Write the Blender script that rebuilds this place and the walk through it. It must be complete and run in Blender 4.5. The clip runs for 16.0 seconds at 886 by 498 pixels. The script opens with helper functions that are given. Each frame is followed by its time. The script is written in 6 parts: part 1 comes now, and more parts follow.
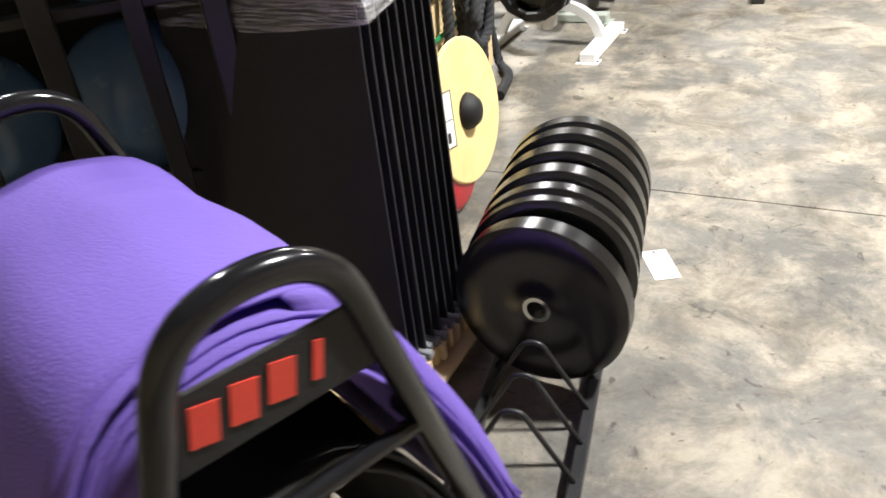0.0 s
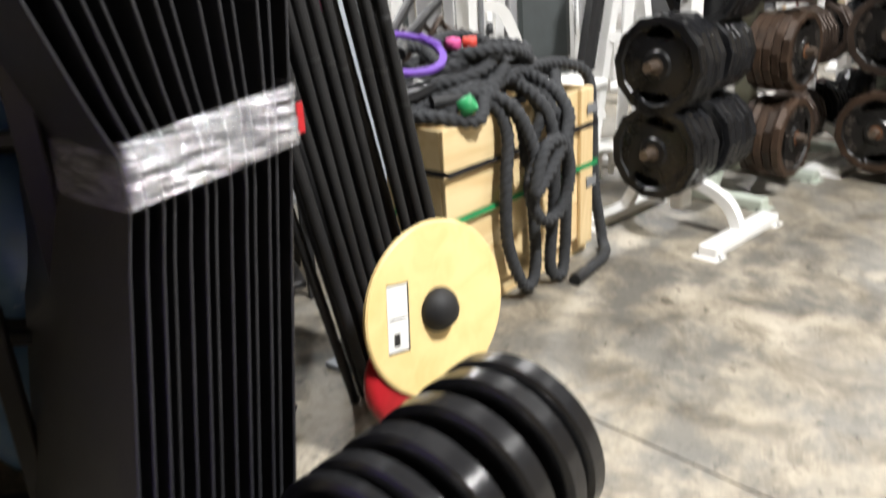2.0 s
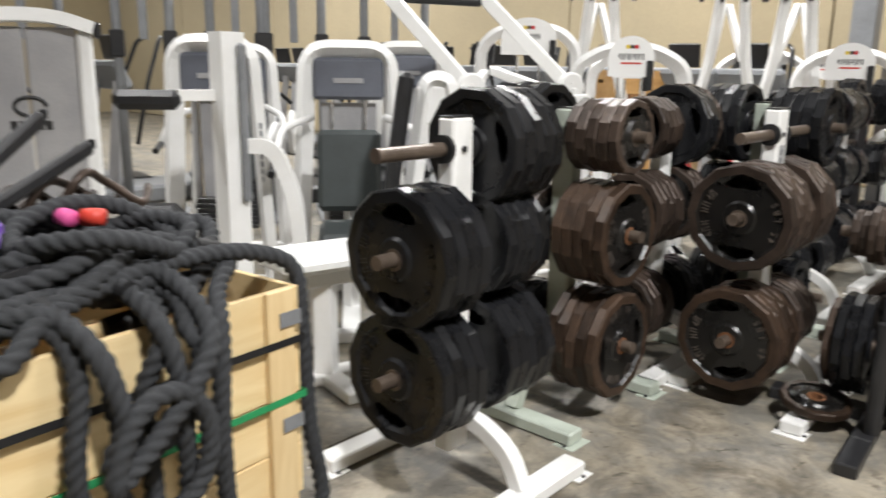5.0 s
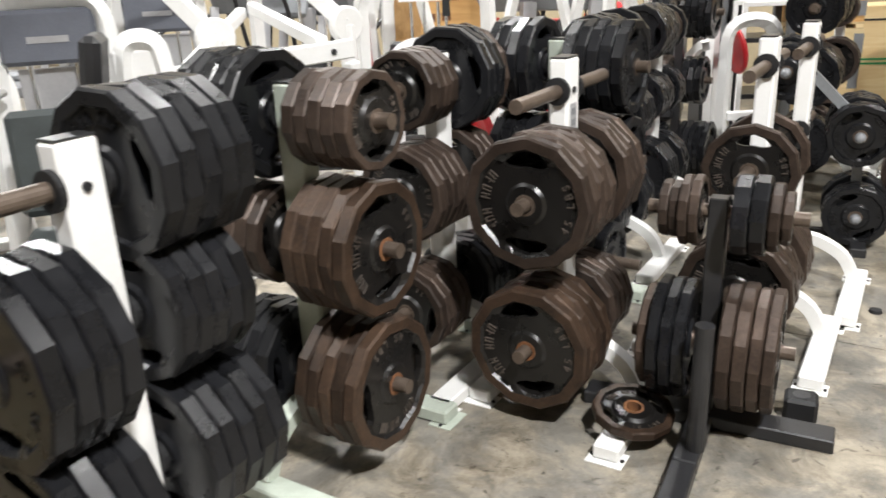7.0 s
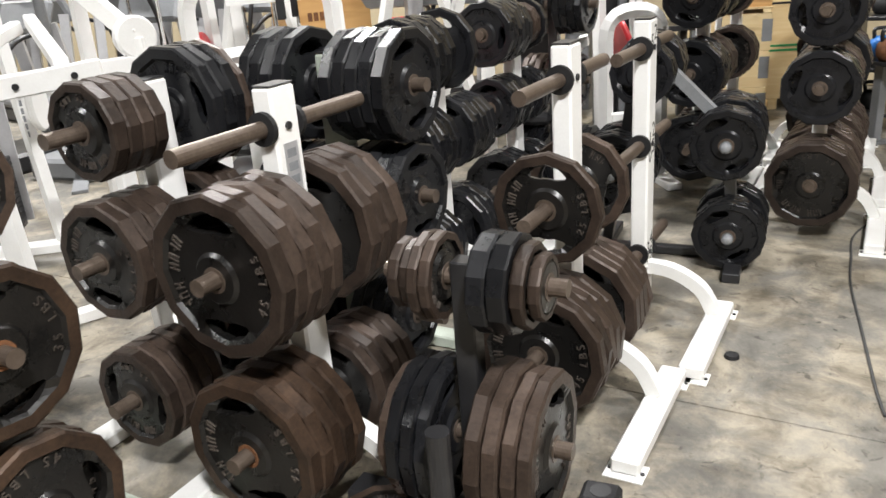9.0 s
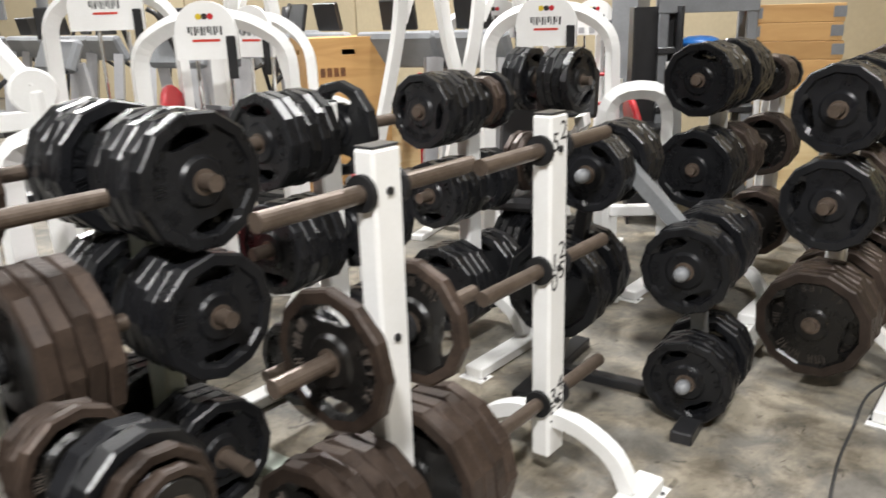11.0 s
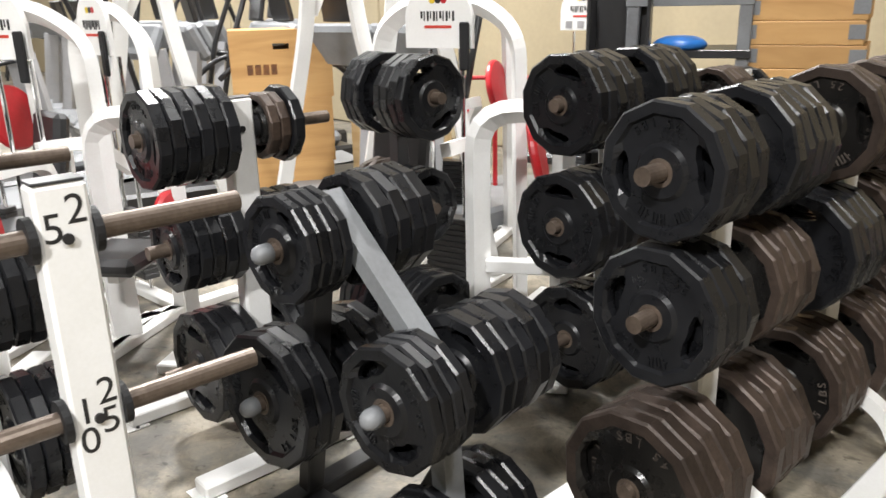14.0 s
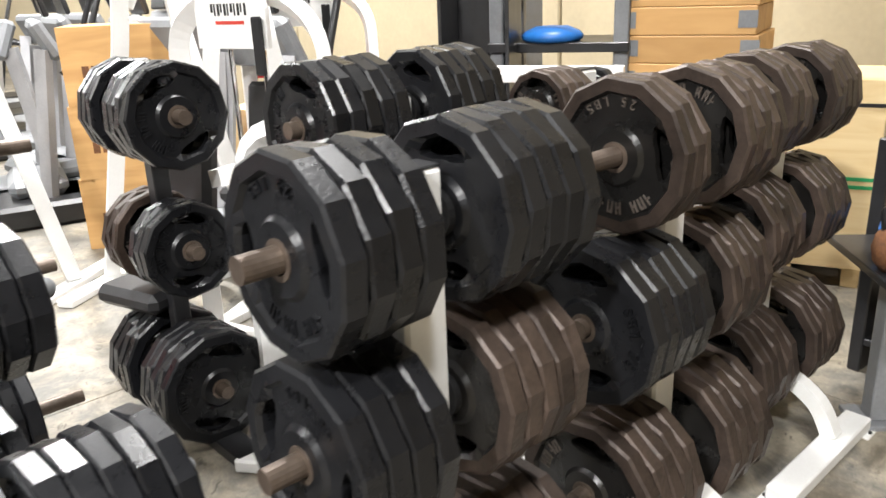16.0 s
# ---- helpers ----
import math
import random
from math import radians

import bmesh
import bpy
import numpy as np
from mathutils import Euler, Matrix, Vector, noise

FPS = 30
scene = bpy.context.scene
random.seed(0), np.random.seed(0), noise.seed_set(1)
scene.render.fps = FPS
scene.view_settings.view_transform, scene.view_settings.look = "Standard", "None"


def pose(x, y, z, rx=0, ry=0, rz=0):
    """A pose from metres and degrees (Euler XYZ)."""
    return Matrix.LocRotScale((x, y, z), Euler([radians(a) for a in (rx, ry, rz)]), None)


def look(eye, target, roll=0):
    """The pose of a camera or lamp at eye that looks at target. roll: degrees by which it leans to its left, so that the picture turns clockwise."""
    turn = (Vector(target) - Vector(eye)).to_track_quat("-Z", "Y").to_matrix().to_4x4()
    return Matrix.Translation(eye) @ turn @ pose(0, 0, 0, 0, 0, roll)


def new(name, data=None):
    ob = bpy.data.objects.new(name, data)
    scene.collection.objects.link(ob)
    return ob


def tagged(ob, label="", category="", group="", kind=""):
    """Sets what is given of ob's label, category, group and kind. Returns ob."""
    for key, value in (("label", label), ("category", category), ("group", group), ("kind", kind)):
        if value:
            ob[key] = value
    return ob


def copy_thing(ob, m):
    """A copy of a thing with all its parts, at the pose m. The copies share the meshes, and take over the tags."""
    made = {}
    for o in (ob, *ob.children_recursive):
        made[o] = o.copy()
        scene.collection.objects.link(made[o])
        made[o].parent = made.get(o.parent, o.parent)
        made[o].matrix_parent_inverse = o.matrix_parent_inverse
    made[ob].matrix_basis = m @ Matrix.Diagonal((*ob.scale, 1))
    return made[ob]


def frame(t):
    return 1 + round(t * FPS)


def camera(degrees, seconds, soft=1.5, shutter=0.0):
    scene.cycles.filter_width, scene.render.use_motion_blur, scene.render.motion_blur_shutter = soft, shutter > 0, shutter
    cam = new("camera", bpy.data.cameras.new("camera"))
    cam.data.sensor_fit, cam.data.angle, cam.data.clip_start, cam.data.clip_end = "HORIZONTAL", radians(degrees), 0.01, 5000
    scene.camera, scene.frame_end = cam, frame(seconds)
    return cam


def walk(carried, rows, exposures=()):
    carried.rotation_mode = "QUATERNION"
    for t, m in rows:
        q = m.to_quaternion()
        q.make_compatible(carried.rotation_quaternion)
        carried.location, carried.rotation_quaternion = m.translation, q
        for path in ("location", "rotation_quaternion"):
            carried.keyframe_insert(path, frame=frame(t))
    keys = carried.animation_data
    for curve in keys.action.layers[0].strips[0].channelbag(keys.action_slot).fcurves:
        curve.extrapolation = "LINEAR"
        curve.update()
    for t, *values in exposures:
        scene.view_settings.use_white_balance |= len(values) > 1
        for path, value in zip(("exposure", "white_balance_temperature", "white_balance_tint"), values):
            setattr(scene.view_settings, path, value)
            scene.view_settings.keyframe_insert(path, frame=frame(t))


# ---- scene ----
cam = camera(59.42, 16.0, shutter=0.4)
PATH = [
    (0, (-2.549, -3.790, 1.408), (-2.617, -2.077, 0.378), -6.8),
    (0.5, (-2.252, -3.698, 1.391), (-2.517, -2.031, 0.317), -7.4),
    (1, (-2.046, -3.567, 1.355), (-2.539, -1.927, 0.322), -9.3),
    (1.5, (-1.911, -3.310, 1.344), (-2.472, -1.671, 0.345), -6.2),
    (2, (-1.791, -3.071, 1.352), (-2.442, -1.319, 0.637), -3.3),
    (2.5, (-1.679, -2.836, 1.392), (-2.575, -1.097, 0.977), -2.6),
    (3, (-1.610, -2.626, 1.395), (-2.643, -0.957, 1.008), -1.0),
    (3.5, (-1.575, -2.372, 1.413), (-2.584, -0.677, 1.083), -0.1),
    (4, (-1.455, -2.117, 1.410), (-2.468, -0.422, 1.094), -1.9),
    (4.5, (-1.339, -1.914, 1.420), (-2.108, -0.110, 1.026), -2.4),
    (5, (-1.327, -1.651, 1.407), (-1.836, 0.228, 0.949), 0.8),
    (5.2, (-1.324, -1.567, 1.411), (-1.724, 0.335, 0.939), 1.5),
    (7.3, (-0.952, -0.626, 1.560), (-1.041, 1.242, 0.852), -3.2),
    (7.5, (-0.884, -0.558, 1.562), (-0.882, 1.307, 0.839), -2.7),
    (8, (-0.682, -0.411, 1.547), (-0.638, 1.447, 0.807), -3.3),
    (8.5, (-0.447, -0.250, 1.547), (-0.464, 1.622, 0.841), -4.0),
    (8.7, (-0.386, -0.189, 1.538), (-0.441, 1.678, 0.824), -4.3),
    (10.8, (0.404, 0.542, 1.544), (0.004, 2.410, 0.950), -2.3),
    (11, (0.505, 0.637, 1.547), (0.113, 2.510, 0.967), -1.8),
    (11.5, (0.736, 0.833, 1.566), (0.461, 2.732, 1.003), -1.3),
    (12, (0.995, 1.022, 1.576), (0.649, 2.915, 1.031), -0.7),
    (12.5, (1.148, 1.231, 1.562), (0.656, 3.083, 0.989), -1.2),
    (13, (1.258, 1.506, 1.572), (0.747, 3.349, 0.984), -0.2),
    (13.5, (1.387, 1.730, 1.542), (0.861, 3.563, 0.937), -0.5),
    (14, (1.547, 1.944, 1.556), (0.858, 3.720, 0.947), -1.3),
    (14.5, (1.657, 2.164, 1.533), (0.883, 3.897, 0.904), -2.2),
    (15, (1.749, 2.416, 1.548), (1.097, 4.203, 0.931), -1.1),
    (15.5, (1.872, 2.630, 1.545), (1.283, 4.418, 0.870), -2.0),
    (16, (2.017, 2.841, 1.552), (1.351, 4.613, 0.905), -2.3),
]
walk(cam, [(t, look(eye, target, roll)) for t, eye, target, roll in PATH],
     exposures=[(0.0, 0.28), (1.0, 0.05), (1.5, 0.08), (2.5, 0.05), (4.0, -0.2), (4.5, -0.3), (5.2, -0.3), (7.5, 0.12), (8.7, 0.02), (11.0, -0.15), (13.0, -0.10), (14.5, 0.22), (15.2, 0.38), (16.0, 0.58)])

# ---- light ----
world = bpy.data.worlds.new("world")
world.use_nodes = True
world.node_tree.nodes["Background"].inputs["Color"].default_value = (0.9, 0.95, 1.0, 1)
world.node_tree.nodes["Background"].inputs["Strength"].default_value = 0.03
scene.world = world
LAMP_W = 520.0
CEIL = 6.2


# ---- materials ----
def node_mat(name):
    m = bpy.data.materials.new(name)
    m.use_nodes = True
    t = m.node_tree
    return m, t, t.nodes["Principled BSDF"]


def surf(name, col, col2=None, rough=0.6, metal=0.0, scale=8.0, fine=60.0, bump=0.15, rvar=0.1, spread=0.5, per_object=0.0, coat=0.0, spec=0.5):
    """A surface with blotches, grain, uneven gloss and fine relief, in object space."""
    m, t, b = node_mat(name)
    n, l = t.nodes, t.links
    co = n.new("ShaderNodeTexCoord")
    big = n.new("ShaderNodeTexNoise")
    big.inputs["Scale"].default_value, big.inputs["Detail"].default_value = scale, 6
    big.inputs["Roughness"].default_value = 0.65
    small = n.new("ShaderNodeTexNoise")
    small.inputs["Scale"].default_value, small.inputs["Detail"].default_value = fine, 4
    add = n.new("ShaderNodeVectorMath")
    info = n.new("ShaderNodeObjectInfo")
    l.new(co.outputs["Object"], add.inputs[0])
    sc = n.new("ShaderNodeMath")
    sc.operation = "MULTIPLY"
    sc.inputs[1].default_value = 13.0
    l.new(info.outputs["Random"], sc.inputs[0])
    l.new(sc.outputs[0], add.inputs[1])
    l.new(add.outputs[0], big.inputs["Vector"])
    l.new(add.outputs[0], small.inputs["Vector"])
    ramp = n.new("ShaderNodeValToRGB")
    ramp.color_ramp.elements[0].position = 0.5 - spread / 2 * 0.6
    ramp.color_ramp.elements[1].position = 0.5 + spread / 2 * 0.6
    c2 = col2 or tuple(c * 0.7 for c in col)
    ramp.color_ramp.elements[0].color = (*c2, 1)
    ramp.color_ramp.elements[1].color = (*col, 1)
    mix = n.new("ShaderNodeMix")
    mix.data_type = "FLOAT"
    mix.inputs[0].default_value = 0.3
    l.new(big.outputs["Fac"], mix.inputs[2])
    l.new(small.outputs["Fac"], mix.inputs[3])
    l.new(mix.outputs[0], ramp.inputs["Fac"])
    out = ramp.outputs["Color"]
    if per_object:
        hsv = n.new("ShaderNodeHueSaturation")
        mr = n.new("ShaderNodeMapRange")
        mr.inputs["To Min"].default_value, mr.inputs["To Max"].default_value = 1 - per_object, 1 + per_object
        l.new(info.outputs["Random"], mr.inputs["Value"])
        l.new(mr.outputs[0], hsv.inputs["Value"])
        l.new(out, hsv.inputs["Color"])
        out = hsv.outputs["Color"]
    l.new(out, b.inputs["Base Color"])
    rr = n.new("ShaderNodeMapRange")
    rr.inputs["To Min"].default_value, rr.inputs["To Max"].default_value = max(0.03, rough - rvar), min(1, rough + rvar)
    l.new(big.outputs["Fac"], rr.inputs["Value"])
    l.new(rr.outputs[0], b.inputs["Roughness"])
    b.inputs["Metallic"].default_value = metal
    b.inputs["Coat Weight"].default_value = coat
    b.inputs["Specular IOR Level"].default_value = spec
    if bump:
        bp = n.new("ShaderNodeBump")
        bp.inputs["Strength"].default_value, bp.inputs["Distance"].default_value = bump, 0.004
        l.new(small.outputs["Fac"], bp.inputs["Height"])
        l.new(bp.outputs[0], b.inputs["Normal"])
    return m


def wood(name, light, dark, rough=0.6, along="x", scale=1.0, per_object=0.12):
    m, t, b = node_mat(name)
    n, l = t.nodes, t.links
    co = n.new("ShaderNodeTexCoord")
    mp = n.new("ShaderNodeMapping")
    s = {"x": (1.2, 9, 9), "y": (9, 1.2, 9), "z": (9, 9, 1.2)}[along]
    mp.inputs["Scale"].default_value = tuple(v * scale for v in s)
    info = n.new("ShaderNodeObjectInfo")
    l.new(co.outputs["Object"], mp.inputs["Vector"])
    off = n.new("ShaderNodeMath")
    off.operation = "MULTIPLY"
    off.inputs[1].default_value = 17.0
    l.new(info.outputs["Random"], off.inputs[0])
    l.new(off.outputs[0], mp.inputs["Location"])
    g = n.new("ShaderNodeTexNoise")
    g.inputs["Scale"].default_value, g.inputs["Detail"].default_value, g.inputs["Distortion"].default_value = 2.2, 9, 0.8
    l.new(mp.outputs[0], g.inputs["Vector"])
    k = n.new("ShaderNodeTexVoronoi")
    k.inputs["Scale"].default_value = 0.55
    l.new(mp.outputs[0], k.inputs["Vector"])
    kr = n.new("ShaderNodeValToRGB")
    kr.color_ramp.elements[0].position, kr.color_ramp.elements[0].color = 0.03, (0.25, 0.14, 0.06, 1)
    kr.color_ramp.elements[1].position, kr.color_ramp.elements[1].color = 0.12, (1, 1, 1, 1)
    l.new(k.outputs["Distance"], kr.inputs["Fac"])
    r = n.new("ShaderNodeValToRGB")
    r.color_ramp.elements[0].position, r.color_ramp.elements[0].color = 0.32, (*dark, 1)
    r.color_ramp.elements[1].position, r.color_ramp.elements[1].color = 0.62, (*light, 1)
    l.new(g.outputs["Fac"], r.inputs["Fac"])
    mul = n.new("ShaderNodeMix")
    mul.data_type, mul.blend_type = "RGBA", "MULTIPLY"
    mul.inputs[0].default_value = 0.8
    l.new(r.outputs["Color"], mul.inputs[6])
    l.new(kr.outputs["Color"], mul.inputs[7])
    hsv = n.new("ShaderNodeHueSaturation")
    mr = n.new("ShaderNodeMapRange")
    mr.inputs["To Min"].default_value, mr.inputs["To Max"].default_value = 1 - per_object, 1 + per_object
    l.new(info.outputs["Random"], mr.inputs["Value"])
    l.new(mr.outputs[0], hsv.inputs["Value"])
    l.new(mul.outputs[2], hsv.inputs["Color"])
    l.new(hsv.outputs["Color"], b.inputs["Base Color"])
    b.inputs["Roughness"].default_value = rough
    bp = n.new("ShaderNodeBump")
    bp.inputs["Strength"].default_value, bp.inputs["Distance"].default_value = 0.25, 0.002
    l.new(g.outputs["Fac"], bp.inputs["Height"])
    l.new(bp.outputs[0], b.inputs["Normal"])
    return m


def concrete_floor(name):
    """Old warehouse slab: mottled grey-tan, worn lighter patches, dark scuffs and spots."""
    m, t, b = node_mat(name)
    n, l = t.nodes, t.links
    co = n.new("ShaderNodeTexCoord")

    def noise_tex(scale, detail, rough=0.6, dist=0.0):
        k = n.new("ShaderNodeTexNoise")
        k.inputs["Scale"].default_value, k.inputs["Detail"].default_value = scale, detail
        k.inputs["Roughness"].default_value, k.inputs["Distortion"].default_value = rough, dist
        l.new(co.outputs["Object"], k.inputs["Vector"])
        return k

    def ramp(src, a, ca, c, cc):
        r = n.new("ShaderNodeValToRGB")
        r.color_ramp.elements[0].position, r.color_ramp.elements[0].color = a, (*ca, 1)
        r.color_ramp.elements[1].position, r.color_ramp.elements[1].color = c, (*cc, 1)
        l.new(src, r.inputs["Fac"])
        return r.outputs["Color"]

    def mul(a, c, f):
        x = n.new("ShaderNodeMix")
        x.data_type, x.blend_type = "RGBA", "MULTIPLY"
        x.inputs[0].default_value = f
        l.new(a, x.inputs[6])
        l.new(c, x.inputs[7])
        return x.outputs[2]

    def blend(a, c, f):
        x = n.new("ShaderNodeMix")
        x.data_type = "RGBA"
        l.new(f, x.inputs[0])
        l.new(a, x.inputs[6])
        l.new(c, x.inputs[7])
        return x.outputs[2]

    big = noise_tex(0.9, 8, 0.62, 0.4)
    mid = noise_tex(4.5, 10, 0.7, 0.6)
    fine = noise_tex(55, 6, 0.7)
    spots = noise_tex(13, 5, 0.55, 1.2)
    worn = noise_tex(2.6, 14, 0.74, 0.35)
    chips = noise_tex(21, 8, 0.72, 0.8)
    grey = ramp(big.outputs["Fac"], 0.36, (0.115, 0.108, 0.094), 0.62, (0.222, 0.208, 0.18))
    tan = ramp(mid.outputs["Fac"], 0.36, (0.205, 0.175, 0.13), 0.60, (0.335, 0.295, 0.228))
    c = blend(grey, tan, ramp(worn.outputs["Fac"], 0.43, (0, 0, 0), 0.57, (1, 1, 1)))
    c = mul(c, ramp(mid.outputs["Fac"], 0.36, (0.50, 0.49, 0.48), 0.54, (1, 1, 1)), 0.8)
    c = mul(c, ramp(spots.outputs["Fac"], 0.30, (0.30, 0.28, 0.27), 0.37, (1, 1, 1)), 0.8)
    c = mul(c, ramp(chips.outputs["Fac"], 0.33, (0.45, 0.43, 0.40), 0.40, (1, 1, 1)), 0.7)
    c = mul(c, ramp(fine.outputs["Fac"], 0.25, (0.72, 0.72, 0.72), 0.6, (1, 1, 1)), 0.6)
    l.new(c, b.inputs["Base Color"])
    rr = n.new("ShaderNodeMapRange")
    rr.inputs["To Min"].default_value, rr.inputs["To Max"].default_value = 0.38, 0.75
    l.new(mid.outputs["Fac"], rr.inputs["Value"])
    l.new(rr.outputs[0], b.inputs["Roughness"])
    bp = n.new("ShaderNodeBump")
    bp.inputs["Strength"].default_value, bp.inputs["Distance"].default_value = 0.25, 0.003
    l.new(fine.outputs["Fac"], bp.inputs["Height"])
    l.new(bp.outputs[0], b.inputs["Normal"])
    return m


def rusty(name, dark, rust, amount):
    """Old cast iron: near-black paint worn to brown rust in patches."""
    m = surf(name, rust, dark, rough=0.43, metal=0.3, scale=9, fine=90, bump=0.35, rvar=0.16, spread=amount, per_object=0.35, spec=0.3)
    return m


M = {}
M["floor"] = concrete_floor("concrete_floor")
M["wall"] = surf("tilt_up_concrete", (0.44, 0.365, 0.235), (0.32, 0.27, 0.18), rough=0.85, scale=0.7, fine=25, bump=0.3, spread=0.9)
M["ceiling"] = surf("ceiling_deck", (0.20, 0.20, 0.20), (0.14, 0.14, 0.14), rough=0.8, scale=0.6, fine=12)
M["white"] = surf("white_powder_coat", (0.86, 0.86, 0.855), (0.74, 0.735, 0.71), rough=0.38, scale=5, fine=120, bump=0.05, spread=0.9)
M["greenwhite"] = surf("greenish_grey_paint", (0.50, 0.55, 0.48), (0.40, 0.44, 0.38), rough=0.4, scale=5, fine=120, bump=0.05)
M["black"] = surf("black_rubber_plate", (0.011, 0.0114, 0.013), (0.006, 0.0062, 0.0072), rough=0.29, scale=11, fine=140, bump=0.12, rvar=0.12, per_object=0.3, spec=0.30)
M["brown"] = rusty("rusty_iron_rim", (0.013, 0.010, 0.0088), (0.084, 0.058, 0.044), 0.85)
# Greyer iron, also a touch lighter to stand for that row's stronger light.
M["brownpale"] = rusty("greyed_iron_rim", (0.015, 0.012, 0.0105), (0.085, 0.061, 0.049), 0.85)
# Letters of the same iron, coloured paler as if catching light.
M["paleletter"] = rusty("pale_letter_iron", (0.05, 0.042, 0.036), (0.105, 0.087, 0.075), 0.9)
M["ironface"] = surf("black_iron_face", (0.011, 0.0098, 0.009), (0.005, 0.005, 0.005), rough=0.29, scale=9, fine=120, bump=0.2, rvar=0.14, per_object=0.3, spec=0.45)
M["orangerim"] = rusty("orange_rust_rim", (0.013, 0.010, 0.0085), (0.078, 0.047, 0.030), 0.75)
M["rust"] = surf("orange_rust", (0.22, 0.09, 0.03), (0.08, 0.035, 0.018), rough=0.85, scale=20, fine=120, bump=0.5)
M["steel"] = surf("worn_steel_peg", (0.155, 0.12, 0.095), (0.09, 0.068, 0.053), rough=0.38, metal=0.45, scale=14, fine=90, bump=0.1)
M["chrome"] = surf("chrome", (0.75, 0.75, 0.75), (0.6, 0.6, 0.6), rough=0.14, metal=1.0, scale=6, fine=40, bump=0.0, rvar=0.05)
M["blacksteel"] = surf("black_painted_steel", (0.022, 0.022, 0.024), (0.014, 0.014, 0.015), rough=0.36, scale=10, fine=100, bump=0.08)
M["glossblack"] = surf("gloss_black_tube", (0.012, 0.012, 0.014), (0.007, 0.007, 0.008), rough=0.16, scale=10, fine=100, bump=0.04)
M["greysteel"] = surf("grey_painted_steel", (0.23, 0.24, 0.25), (0.17, 0.175, 0.185), rough=0.45, scale=4, fine=80, bump=0.06)
M["silver"] = surf("silver_machine_paint", (0.50, 0.50, 0.51), (0.40, 0.40, 0.42), rough=0.35, metal=0.4, scale=4, fine=80, bump=0.03)
M["slate"] = surf("slate_blue_shroud", (0.13, 0.14, 0.17), (0.10, 0.108, 0.13), rough=0.45, scale=5, fine=90, bump=0.08)
M["columngrey"] = surf("column_paint", (0.34, 0.37, 0.41), (0.28, 0.31, 0.35), rough=0.55, scale=3, fine=60, bump=0.1)
M["rubber"] = surf("black_matt_rubber", (0.017, 0.017, 0.018), (0.009, 0.009, 0.010), rough=0.6, scale=6, fine=150, bump=0.3, spec=0.35)
M["bumper"] = surf("bumper_rubber", (0.013, 0.013, 0.014), (0.008, 0.008, 0.009), rough=0.22, scale=8, fine=110, bump=0.08)
M["panel"] = surf("black_panel", (0.024, 0.024, 0.027), (0.016, 0.016, 0.018), rough=0.42, scale=5, fine=120, bump=0.12, spec=0.35)
M["vinyl"] = surf("dark_green_grey_vinyl", (0.045, 0.055, 0.055), (0.032, 0.038, 0.038), rough=0.5, scale=7, fine=160, bump=0.2)
M["blackvinyl"] = surf("black_vinyl", (0.022, 0.022, 0.024), (0.014, 0.014, 0.015), rough=0.45, scale=7, fine=160, bump=0.2)
M["purple"] = surf("purple_foam", (0.145, 0.088, 0.40), (0.115, 0.068, 0.34), rough=0.75, scale=3, fine=220, bump=0.4)
M["purpledark"] = surf("dark_purple_plastic", (0.16, 0.07, 0.40), (0.12, 0.05, 0.30), rough=0.4, scale=6, fine=120, bump=0.05)
M["rope"] = surf("black_rope", (0.034, 0.036, 0.040), (0.018, 0.019, 0.021), rough=0.85, scale=25, fine=260, bump=0.6)
M["pine"] = wood("pine_crate", (0.76, 0.60, 0.34), (0.66, 0.48, 0.24), along="x", scale=0.8)
M["pinez"] = wood("pine_upright", (0.74, 0.57, 0.32), (0.62, 0.44, 0.22), along="z", scale=0.8)
M["plyo"] = wood("plyo_plywood", (0.58, 0.34, 0.13), (0.46, 0.25, 0.085), along="x", scale=0.6)
M["disc"] = wood("birch_disc", (0.78, 0.60, 0.28), (0.71, 0.52, 0.22), along="z", scale=0.5, rough=0.45)
M["red"] = surf("red_plastic", (0.55, 0.02, 0.03), (0.42, 0.015, 0.02), rough=0.35, scale=5, fine=60, bump=0.05)
M["blue"] = surf("blue_plastic", (0.02, 0.16, 0.50), (0.015, 0.12, 0.40), rough=0.4, scale=5, fine=60, bump=0.05)
M["ball"] = surf("blue_grey_ball", (0.12, 0.21, 0.36), (0.10, 0.18, 0.31), rough=0.25, scale=4, fine=80, bump=0.08)
M["green"] = surf("green_plastic", (0.02, 0.30, 0.10), (0.015, 0.22, 0.075), rough=0.5, scale=12, fine=100, bump=0.1)
M["pink"] = surf("pink_tape", (0.70, 0.10, 0.32), (0.6, 0.08, 0.26), rough=0.6, scale=12, fine=100, bump=0.1)
M["yellow"] = surf("yellow_tape", (0.70, 0.52, 0.03), (0.6, 0.42, 0.02), rough=0.6, scale=12, fine=100, bump=0.1)
M["cyan"] = surf("light_blue_tape", (0.05, 0.32, 0.62), (0.04, 0.26, 0.5), rough=0.6, scale=12, fine=100, bump=0.1)
M["paper"] = surf("white_card", (0.82, 0.82, 0.80), (0.72, 0.72, 0.70), rough=0.6, scale=20, fine=200, bump=0.02)
M["ink"] = surf("black_ink", (0.02, 0.02, 0.02), (0.012, 0.012, 0.012), rough=0.5, scale=20, fine=200, bump=0.0)
M["redink"] = surf("red_print", (0.62, 0.05, 0.03), (0.5, 0.04, 0.025), rough=0.5, scale=20, fine=200, bump=0.0)
M["tan"] = surf("tan_leather", (0.62, 0.50, 0.32), (0.52, 0.40, 0.25), rough=0.55, scale=6, fine=120, bump=0.2)
